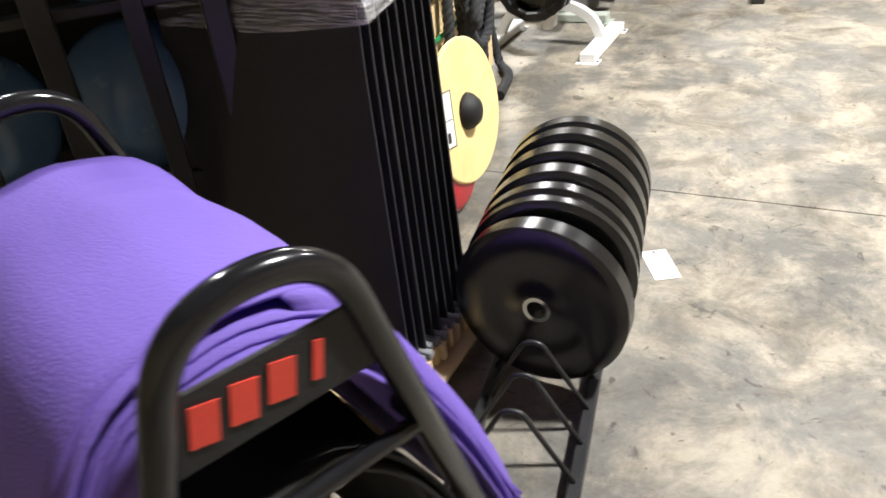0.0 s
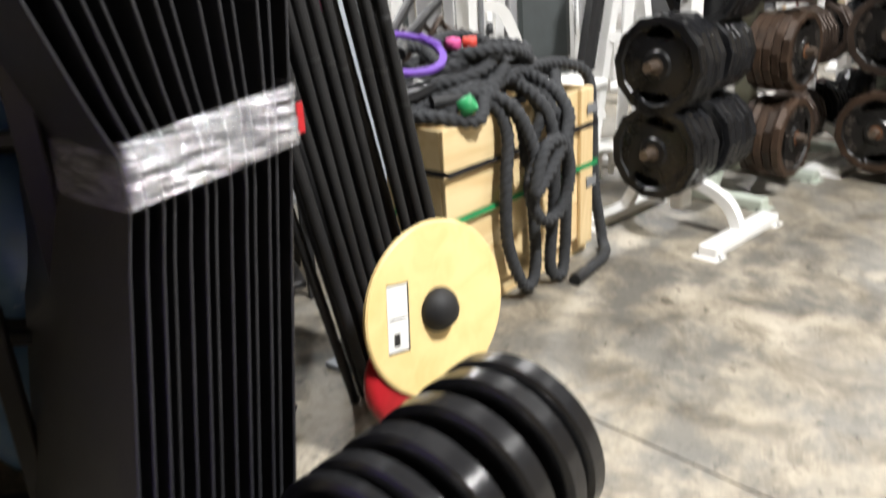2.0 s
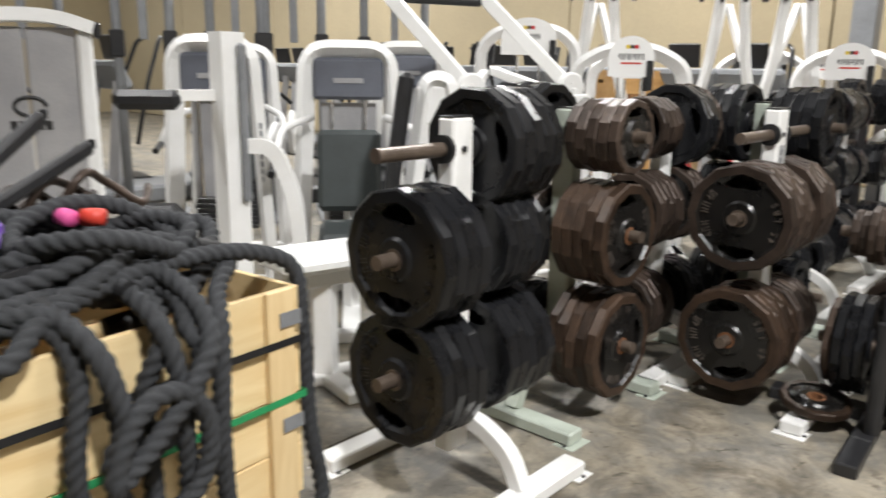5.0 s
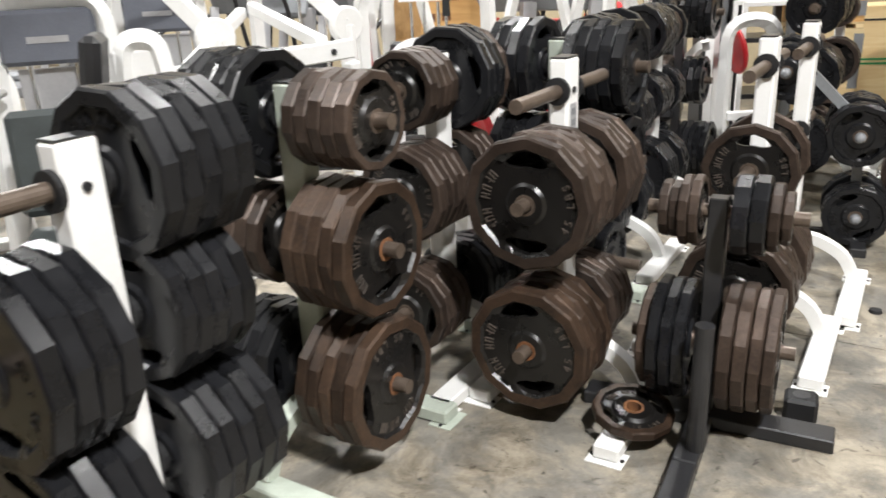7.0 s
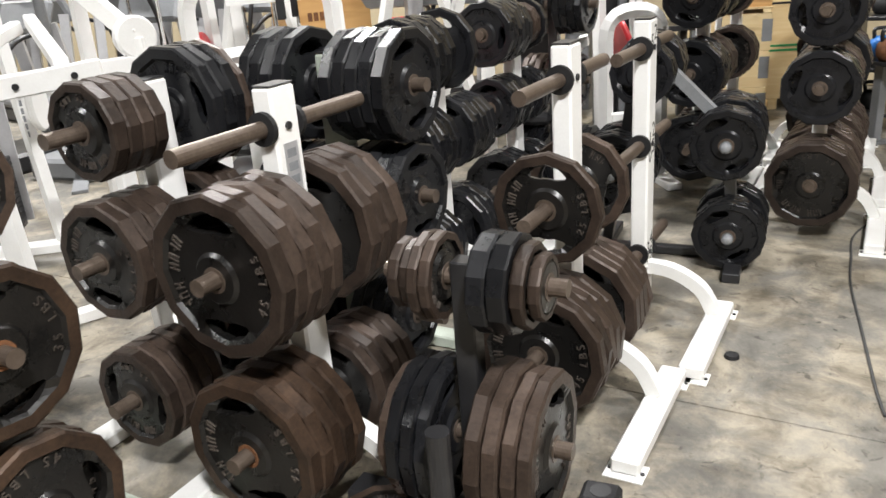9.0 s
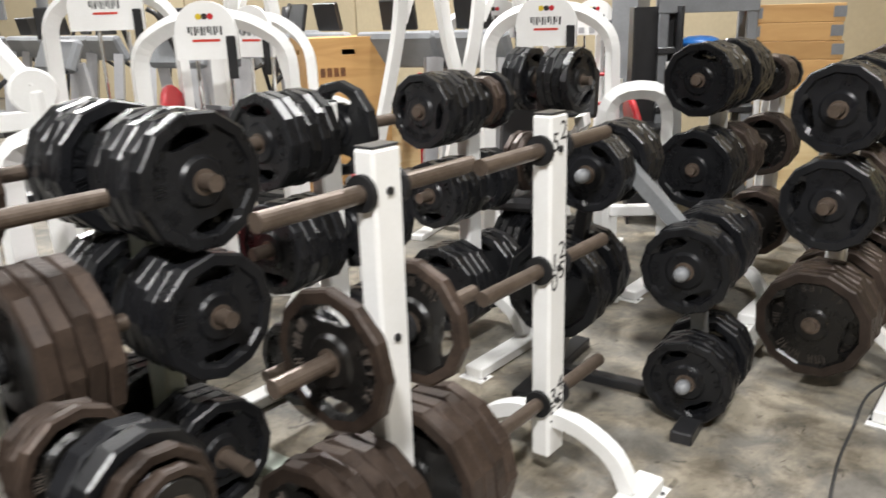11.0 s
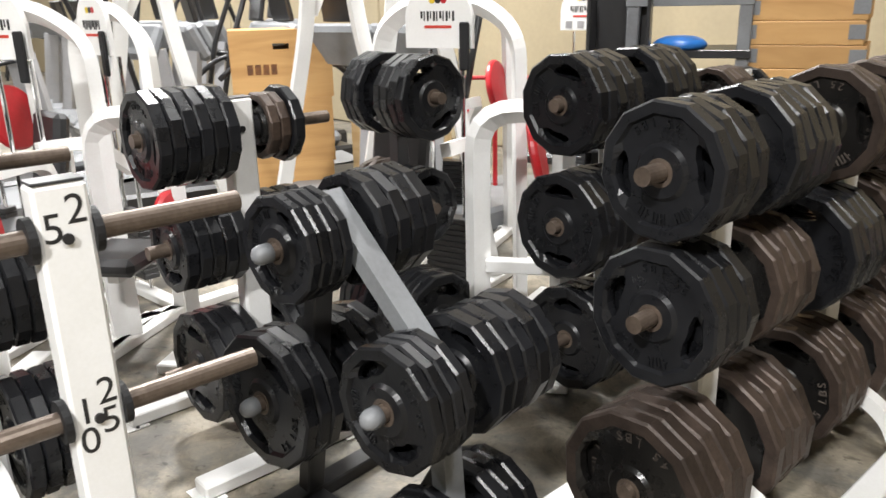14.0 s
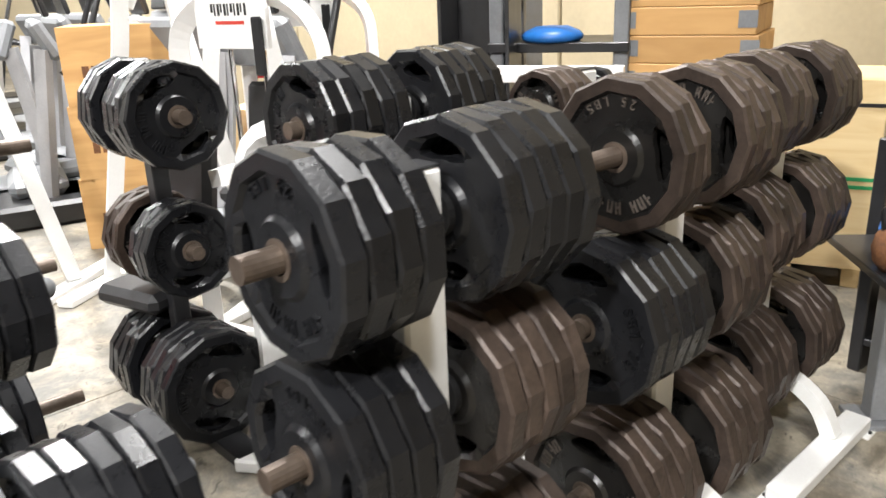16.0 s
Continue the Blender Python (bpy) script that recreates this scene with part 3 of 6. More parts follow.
def weight_tree(x, y, rz, paint="white", plates=None, marks=False, plate_bars=False, peg_z=PEG_Z, foot=0.0, reach=PEG_L):
    m = pose(x, y, 0, 0, 0, rz)
    lab = {"white": "white steel weight tree with six pegs and curved legs", "greenwhite": "greenish grey steel weight tree with six pegs"}[paint]
    key = (paint, peg_z, foot, reach)
    if key not in TREE:
        t = thing("weight_tree", m, lab, "weight tree", "weight trees")
        part("post", boxed((-0.034, -0.051, 0.10), (0.034, 0.051, 1.25), 0.008), paint, t)
        part("post_cap", boxed((-0.031, -0.048, 1.2501), (0.031, 0.048, 1.256), 0.002), "blacksteel", t)
        for z in peg_z:
            bm = bmesh.new()
            rod(bm, (0.0345, 0, z), (0.041, 0, z), 0.011, 10)
            part("bolt", bm, "blacksteel", t)
            for s in (-1, 1):
                bm = bmesh.new()
                rod(bm, (0, s * 0.0515, z), (0, s * (0.045 + reach), z), 0.0235, 18)
                peg = part("peg", bm, "steel", t, smooth=False)
                bm = bmesh.new()
                rod(bm, (0, s * 0.0512, z), (0, s * 0.067, z), 0.046, 20)
                part("collar", bm, "rubber", peg)
        for s in (-1, 1):
            bm = bmesh.new()
            pts = [(s * 0.0, 0, 0.235), (s * 0.13, 0, 0.225), (s * 0.25, 0, 0.16), (s * 0.31, 0, 0.055)]
            sweep(bm, smooth_path(pts, 0.03), 0.03, flat=(0.055, 0.05))
            part("leg", bm, paint, t)
            ft = part("foot", boxed((s * 0.32 - 0.045, foot - 0.31, 0.004), (s * 0.32 + 0.045, foot + 0.31, 0.055), 0.006), paint, t)
            for e in (foot - 0.29, foot + 0.29):
                part("foot_pad", boxed((s * 0.32 - 0.062, e - 0.045, 0.0), (s * 0.32 + 0.062, e + 0.045, 0.0035), 0), paint, ft)
                for q in (-0.052, 0.052):
                    bm = bmesh.new()
                    rod(bm, (s * 0.32 + q, e, 0.0036), (s * 0.32 + q, e, 0.009), 0.007, 8)
                    part("foot_bolt", bm, "blacksteel", ft)
        TREE[key] = t
    else:
        t = copy_thing(TREE[key], m)
    t["label"] = lab
    if marks:
        number_marks(t)
        t["label"] = "white steel weight tree with black pound numbers and bare pegs"
    for (side, lev), stack in (plates or {}).items():
        s = -1 if side == "f" else 1
        z = peg_z[lev]
        pos = 0.0685
        for d, th, kind, *gap in stack:
            pos += gap[0] if gap else 0.0
            c = pos + th / 2
            pos += th + 0.0015
            drop = 0.002
            weight_plate(d, th, kind, m @ Matrix.Translation((0, s * c, z - drop)) @ pose(0, 0, 0, 90 if s < 0 else -90, 0, 0) @ pose(0, 0, 0, 0, 0, PRNG.choice((0, 0, 0, 90)) + PRNG.uniform(-14, 14) + 90))
    if plate_bars:
        lab_plate = part("name_plate", boxed((0.0342, -0.028, 0.86), (0.0352, 0.028, 1.10), 0), "silver", t, "grey name plate with dark print")
        for k in range(6):
            part("print_bar", boxed((0.0353, -0.018, 0.875 + k * 0.037), (0.0358, 0.018, 0.898 + k * 0.037), 0), "greysteel", lab_plate)
    return t


def n(k, d, th, kind):
    return [(d, th, kind)] * k


K45, K35, K25, K10 = 0.45, 0.37, 0.29, 0.235
RZ = ANG - 90
RP = ANG
weight_tree(-1.95, 0.79, RZ, peg_z=(1.15, 0.828, 0.434), reach=0.31, plates={("f", 1): n(4, K45, 0.052, "k"), ("f", 2): n(4, K45, 0.052, "k"), ("b", 0): n(5, 0.40, 0.052, "k"), ("b", 1): n(5, 0.37, 0.045, "k"), ("b", 2): n(5, 0.42, 0.05, "k")})
weight_tree(-1.67, 1.545, RP, "greenwhite", peg_z=(1.155, 0.772, 0.318), reach=0.31, plates={("f", 0): n(5, K25, 0.046, "b"), ("f", 1): n(5, 0.42, 0.046, "o"), ("f", 2): n(5, 0.44, 0.046, "o"), ("b", 0): n(5, 0.40, 0.05, "k"), ("b", 1): n(4, 0.33, 0.046, "b"), ("b", 2): n(4, 0.40, 0.05, "k")})
weight_tree(-1.30, 2.24, RZ, plates={("f", 0): n(4, K25, 0.046, "b"), ("f", 1): n(5, K35, 0.044, "b"), ("f", 2): n(5, 0.34, 0.044, "b"), ("b", 0): n(3, 0.40, 0.044, "k") + n(1, 0.40, 0.03, "b"), ("b", 1): n(3, 0.38, 0.044, "b"), ("b", 2): n(4, 0.36, 0.044, "k")})
weight_tree(-0.84, 1.94, RZ, plate_bars=True, peg_z=(1.145, 0.822, 0.30), foot=-0.08, plates={("f", 1): n(5, K45, 0.048, "b"), ("f", 2): n(5, K45, 0.048, "o"), ("b", 1): n(4, 0.44, 0.046, "b"), ("b", 2): n(5, 0.36, 0.046, "b")})
weight_tree(-0.80, 2.62, RP, "greenwhite", plates={("f", 0): n(5, 0.38, 0.05, "k"), ("f", 1): n(5, 0.37, 0.05, "k"), ("f", 2): n(4, 0.36, 0.046, "k"), ("b", 0): n(4, 0.40, 0.05, "k"), ("b", 1): n(4, 0.36, 0.05, "k"), ("b", 2): n(4, 0.40, 0.05, "k")})
weight_tree(-0.02, 2.41, RZ, foot=-0.10, plates={("f", 1): [(K35, 0.036, "b", 0.10)], ("f", 2): n(5, K45, 0.046, "b"), ("b", 1): [(0.36, 0.036, "b", 0.02)], ("b", 2): n(4, K45, 0.05, "b")})
weight_tree(0.352, 3.012, RZ, marks=True, foot=-0.17, reach=0.322)
weight_tree(-0.50, 3.36, RZ, plates={("f", 0): n(5, 0.34, 0.046, "k"), ("b", 0): [(0.36, 0.045, "k")], ("f", 1): n(5, 0.34, 0.046, "k"), ("b", 1): n(5, 0.33, 0.046, "k"), ("f", 2): n(4, 0.34, 0.046, "k"), ("b", 2): n(4, 0.40, 0.046, "k")})
weight_tree(-0.11, 4.24, RZ, foot=-0.12, plates={("f", 0): n(6, 0.33, 0.046, "k"), ("f", 1): n(5, 0.31, 0.046, "k"), ("f", 2): n(4, 0.42, 0.046, "k"), ("b", 0): n(2, 0.24, 0.04, "b") + n(1, 0.28, 0.045, "k"), ("b", 1): n(3, 0.30, 0.046, "k"), ("b", 2): n(3, 0.40, 0.046, "k")})
weight_tree(1.10, 4.91, RZ, peg_z=(1.203, 0.765, 0.30), reach=0.31, plates={("f", 0): n(5, 0.36, 0.05, "k"), ("f", 1): n(5, 0.40, 0.05, "k"), ("r", 0): n(5, 0.36, 0.046, "k"), ("f", 2): n(4, 0.42, 0.046, "k"), ("b", 1): n(4, 0.36, 0.046, "r"), ("b", 2): n(4, 0.42, 0.046, "r")})
weight_tree(1.50, 4.06, RZ, peg_z=(1.157, 0.785, 0.30), foot=-0.13, reach=0.30, plates={("f", 0): n(4, 0.35, 0.05, "k"), ("f", 1): n(4, 0.375, 0.05, "k"), ("f", 2): n(5, K45, 0.05, "r"), ("r", 0): n(5, 0.36, 0.05, "k"), ("b", 1): n(5, 0.36, 0.046, "r"), ("b", 2): n(5, K45, 0.046, "r")})
weight_tree(1.88, 4.80, RZ, peg_z=(1.165, 0.775, 0.30), foot=-0.19, reach=0.30, plates={("f", 0): [(K35, 0.03, "r", 0.04)] + n(2, K35, 0.04, "r"), ("f", 1): n(5, 0.40, 0.05, "k"), ("f", 2): n(5, 0.42, 0.046, "r"), ("r", 0): n(5, 0.36, 0.04, "r"), ("b", 1): n(5, 0.36, 0.04, "r"), ("b", 2): n(5, 0.43, 0.046, "r")})
weight_tree(2.15, 5.555, RZ, peg_z=(1.16, 0.775, 0.30), foot=-0.10, reach=0.30, plates={("f", 0): n(4, 0.34, 0.042, "r"), ("f", 1): n(5, 0.36, 0.042, "r"), ("f", 2): n(5, 0.42, 0.046, "r"), ("r", 0): n(5, 0.34, 0.042, "r"), ("b", 1): n(5, 0.36, 0.042, "r"), ("b", 2): n(5, 0.42, 0.046, "r")})
weight_tree(1.52, 5.60, RZ, plates={("f", 0): n(4, 0.26, 0.042, "r"), ("f", 1): n(4, 0.36, 0.042, "r"), ("f", 2): n(4, 0.40, 0.046, "r"), ("r", 0): n(1, 0.22, 0.04, "k")})


def plain_plate_stack(m, z, side, stack, start=0.05):
    pos = start
    for d, th, kind in stack:
        c = pos + th / 2
        pos += th + 0.002
        weight_plate(d, th, kind, m @ Matrix.Translation((0, side * c, z - 0.001)) @ pose(0, 0, 0, 90 if side < 0 else -90, 0, 0) @ pose(0, 0, 0, 0, 0, 90 + PRNG.uniform(-35, 35)))


def dark_tree(x, y, rz, levels, base=True, paint="blacksteel", label="dark steel weight tree on a flat bar base"):
    """Plain post with straight pegs; levels of (z, front stack, back stack)."""
    m = pose(x, y, 0, 0, 0, rz)
    t = thing("weight_tree", m, label, "weight tree", "weight trees")
    top = max(l[0] for l in levels) + 0.05
    part("post", boxed((-0.03, -0.03, 0.05), (0.03, 0.03, top), 0.004), paint, t)
    part("base_bar", boxed((-0.05, -0.42, 0), (0.05, 0.42, 0.05), 0.005), paint, t)
    part("base_bar", boxed((-0.34, -0.04, 0.0), (-0.051, 0.04, 0.05), 0.005), paint, t)
    part("base_bar", boxed((0.051, -0.04, 0.0), (0.34, 0.04, 0.05), 0.005), paint, t)
    for z, f, b in levels:
        for s, st in ((-1, f), (1, b)):
            L = 0.045 + sum(p[1] + 0.002 for p in st) + 0.05
            bm = bmesh.new()
            rod(bm, (0, s * 0.03, z), (0, s * L, z), 0.0235, 16)
            part("peg", bm, "steel", t)
            plain_plate_stack(m, z, s, st)
    return t


# black low tree in front of the white row, with loose old plates
kt = dark_tree(-0.36, 1.70, RP + 4, [(0.775, n(2, 0.26, 0.05, "k") + n(1, 0.22, 0.035, "b") + n(1, 0.17, 0.03, "b"), n(2, 0.235, 0.03, "b") + n(2, 0.19, 0.03, "b")),
                                  (0.315, n(2, 0.44, 0.045, "b") + n(2, 0.42, 0.04, "b"), n(3, 0.42, 0.04, "k") + n(1, 0.36, 0.035, "b"))], label="short black weight tree with old mixed plates")
bm = bmesh.new()
rod(bm, (0, 0, 0), (0, 0, 0.44), 0.03, 18)
part("bar_tube", bm, "blacksteel", kt, m=Matrix.Translation((-0.26, -0.02, 0.05)))
part("base_bar", boxed((-0.60, -0.04, 0.0), (-0.345, 0.04, 0.05), 0.005), "blacksteel", kt)
weight_plate(0.28, 0.035, "o", pose(-0.62, 1.60, 0.098, 8, 0, 20))
dark_tree(0.19, 4.95, RP, [(1.19, n(4, 0.345, 0.045, "k"), n(3, 0.345, 0.04, "k")), (0.735, n(3, 0.33, 0.045, "k"), n(3, 0.34, 0.04, "b")), (0.24, n(5, 0.42, 0.04, "k"), n(4, 0.42, 0.045, "k"))])


def a_frame(x, y, rz):
    """Low A-frame plate rack: two sloping legs, pegs along them."""
    m = pose(x, y, 0, 0, 0, rz)
    t = thing("plate_rack", m, "dark A-frame plate rack with a grey diagonal arm", "plate rack")
    bm = bmesh.new()
    sweep(bm, round_path([(-0.16, 0, 1.06), (0.24, 0, 0.66), (0.28, 0, 0.05)], 0.05, 4), 0.03, flat=(0.07, 0.05))
    part("leg", bm, "greysteel", t)
    bm = bmesh.new()
    bar(bm, (-0.18, 0, 1.06), (-0.34, 0, 0.06), 0.05, 0.07, up=(0, 1, 0))
    part("leg", bm, "blacksteel", t)
    for s in (-0.36, 0.30):
        part("foot", boxed((s - 0.04, -0.33, 0), (s + 0.04, 0.33, 0.048), 0.005), "blacksteel", t)
    part("tie", boxed((-0.318, -0.03, 0.005), (0.258, 0.03, 0.045), 0.004), "blacksteel", t)
    for px_, pz, f, b in ((-0.15, 0.95, n(4, 0.30, 0.034, "k"), n(4, 0.33, 0.05, "k")), (0.24, 0.625, n(4, 0.335, 0.036, "k"), n(5, 0.34, 0.05, "k")),
                          (0.27, 0.185, n(4, 0.34, 0.036, "k"), n(3, 0.35, 0.046, "k")), (-0.29, 0.46, n(3, 0.42, 0.045, "k"), n(3, 0.40, 0.05, "k"))):
        for s, st in ((-1, f), (1, b)):
            L = 0.045 + sum(p[1] + 0.002 for p in st) + 0.04
            bm = bmesh.new()
            rod(bm, (px_, s * 0.02, pz), (px_, s * L, pz), 0.0235, 16)
            peg = part("peg", bm, "steel", t)
            bm = bmesh.new()
            lathe(bm, [(0.0, 0.030), (0.012, 0.028), (0.022, 0.020), (0.027, 0.006), (0.027, -0.02), (0.0, -0.0201)], 18)
            part("end_cap", bm, "greysteel", peg, "domed grey metal cap", smooth=True, m=pose(px_, s * (L + 0.002), pz, 90 if s < 0 else -90, 0, 0))
            plain_plate_stack(m @ Matrix.Translation((px_, 0, 0)), pz, s, st)


a_frame(0.66, 3.695, RZ + 6)


# ---- first corner: mat rack, ball rack, panel stack, bumpers ----
RACK = pose(-2.753, -3.201, 0, 0, 0, 40)


def mat_rack():
    t = thing("mat_rack", RACK, "black tube A-frame rack for exercise mats", "mat rack")
    for y in (0.0, 0.76):
        bm = bmesh.new()
        sweep(bm, round_path([(-0.389, y, 0.02), (-0.085, y, 1.042), (0.085, y, 1.042), (0.389, y, 0.02)], 0.10, 9), 0.0185, 14)
        part("hoop", bm, "glossblack", t, smooth=True)
    for z, x in ((0.74, -0.176), (0.74, 0.176), (0.16, 0.347), (0.16, -0.347)):
        bm = bmesh.new()
        rod(bm, (x, 0.0, z), (x, 0.76, z), 0.014, 12)
        part("rail", bm, "glossblack", t)
    bm = bmesh.new()
    rod(bm, (-0.172, 0.0, 0.755), (0.172, 0.0, 0.755), 0.012, 10)
    part("crossbar", bm, "glossblack", t)
    sign = part("sign_plate", boxed((-0.125, -0.004, 0.875), (0.118, 0.002, 0.965), 0.002), "rubber", t, "black sign plate with a red mark")
    for i in range(4):
        x = -0.082 + i * 0.042
        bm = bmesh.new()
        bar(bm, (x, -0.0052, 0.90), (x + 0.010, -0.0052, 0.945), 0.030 if i < 3 else 0.012, 0.002, 0, up=(0, 1, 0))
        part("red_mark", bm, "redink", sign)


def draped(t, prof, y0, y1, mt, seed, wave, curl=0.0):
    """One mat hung over the rack: a bent sheet along the profile, a little uneven."""
    rnd = random.Random(seed)
    pts = smooth_path([(x, 0, z) for x, z in prof], 0.03)
    bm = bmesh.new()
    N = 16
    grid = []
    ph = rnd.uniform(0, 6)
    for j in range(N + 1):
        y = y0 + (y1 - y0) * j / N
        sag = 0.006 * math.sin(j * 0.5 + ph)
        grid.append([bm.verts.new((p.x + wave * math.sin(j * 0.5 + i * 0.2 + ph), y + 0.014 * math.sin(i * 0.16 + ph) * (1 - j / N), p.z + sag)) for i, p in enumerate(pts)])
    if curl:
        lips = []
        for k in (1, 2):
            w = [min(1.0, max(0.0, (p.x - 0.08) / 0.10)) for p in pts]
            lips.insert(0, [bm.verts.new((v.co.x - (0.022 * k * k) * q, v.co.y - curl * 0.5 * k * q, v.co.z - 0.006 * k * q)) for v, q in zip(grid[0], w)])
        grid = lips + grid
    for A, B in zip(grid, grid[1:]):
        for i in range(len(A) - 1):
            bm.faces.new((A[i], A[i + 1], B[i + 1], B[i]))
    bmesh.ops.remove_doubles(bm, verts=bm.verts[:], dist=0.0003)
    bmesh.ops.solidify(bm, geom=bm.faces[:], thickness=0.006)
    part("mat", bm, mt, t, smooth=True)


def draped_mats():
    t = thing("exercise_mats", RACK, "purple foam exercise mats hung over a black rack", "exercise mat")
    for k in range(7):
        off = 0.0095 * k
        top = 0.895 + off
        rnd = random.Random(20 + k)
        e1, e2 = rnd.uniform(0, 0.14), rnd.uniform(0, 0.10)
        prof = [(-0.40 - off, 0.20 + e1), (-0.33 - off, 0.44), (-0.235 - off, 0.68), (-0.14 - off * 0.6, top - 0.055), (-0.05, top), (0.05, top), (0.13 + off * 0.6, top - 0.055), (0.225 + off, 0.68), (0.31 + off, 0.46), (0.36 + off, 0.26 + e2)]
        draped(t, prof, 0.022 + 0.013 * k + 0.012 * rnd.random(), 0.66 + 0.04 * rnd.random(), "purple", 20 + k, 0.004, 0.03 if k == 6 else 0.0)
    # black mats on the inner rails
    t = thing("rubber_mats", RACK, "black rubber mats hung inside the mat rack", "exercise mat")
    for k in range(5):
        off = 0.012 * k
        top = 0.70 + off
        prof = [(-0.30 - off * 0.6, 0.06), (-0.26 - off * 0.6, 0.32), (-0.18 - off * 0.6, 0.58), (-0.10, top - 0.02), (0.0, top), (0.10, top - 0.02), (0.18 + off * 0.6, 0.58), (0.26 + off * 0.6, 0.32), (0.30 + off * 0.6, 0.06)]
        draped(t, prof, 0.02 + 0.012 * (4 - k), 0.72, "rubber", 60 + k, 0.004)


mat_rack()
draped_mats()


def sphere_bm(r, seg=28):
    bm = bmesh.new()
    bmesh.ops.create_uvsphere(bm, u_segments=seg, v_segments=seg // 2, radius=r)
    return bm


def ball_rack():
    m = pose(-3.60, -1.80, 0, 0, 0, 20)
    t = thing("ball_rack", m, "black tubular rack holding blue stability balls", "ball rack")
    for x, y, w in ((-0.44, -0.27, 0.03), (0.44, -0.27, 0.03), (-0.44, 0.27, 0.03), (0.44, 0.27, 0.03), (-0.16, -0.27, 0.025), (0.06, -0.27, 0.03), (0.26, -0.27, 0.025)):
        part("upright", boxed((x - w, y - 0.012, 0), (x + w, y + 0.012, 1.80), 0.004), "blacksteel", t)
    for z in (0.10, 0.56, 1.02, 1.48):
        for y in (-0.2, 0.2):
            part("shelf_rail", boxed((-0.405, y - 0.02, z), (0.405, y + 0.02, z + 0.03), 0.004), "blacksteel", t)
    # Added black sheet, no real rack part: hides the bright floor behind.
    part("back_panel", boxed((-0.47, 0.284, 0.02), (0.47, 0.296, 1.80), 0.002), "rubber", t, "black sheet added behind to darken the gap")
    for z in (0.13, 0.59, 1.05):
        for x in (-0.21, 0.21):
            ob = link("stability_ball", sphere_bm(0.205), "ball", smooth=True, m=m @ Matrix.Translation((x, 0, z + 0.165)))
            tagged(ob, "blue-grey inflated stability ball on a black rack", "ball", "stability balls")


ball_rack()


FILM_Z = 1.02


def bent_board(x0, x1, th, run, z0, z1):
    """A tall thin board whose foot, waist and head stand at run(z) across the stack."""
    bm = bmesh.new()
    K = 14
    rows = []
    for k in range(K + 1):
        z = z0 + (z1 - z0) * k / K
        dx, y = run(z)
        rows.append([bm.verts.new((x, yy, z)) for x, yy in ((x0 + dx, y - th / 2), (x1 + dx - 0.002, y - th / 2), (x1 + dx, y - th / 2 + 0.002), (x1 + dx, y + th / 2 - 0.002), (x1 + dx - 0.002, y + th / 2), (x0 + dx, y + th / 2))])
    for A, B in zip(rows, rows[1:]):
        for q in range(6):
            r = (q + 1) % 6
            bm.faces.new((A[q], A[r], B[r], B[q]))
    bm.faces.new(rows[0][::-1])
    bm.faces.new(rows[-1])
    bmesh.ops.recalc_face_normals(bm, faces=bm.faces[:])
    return bm


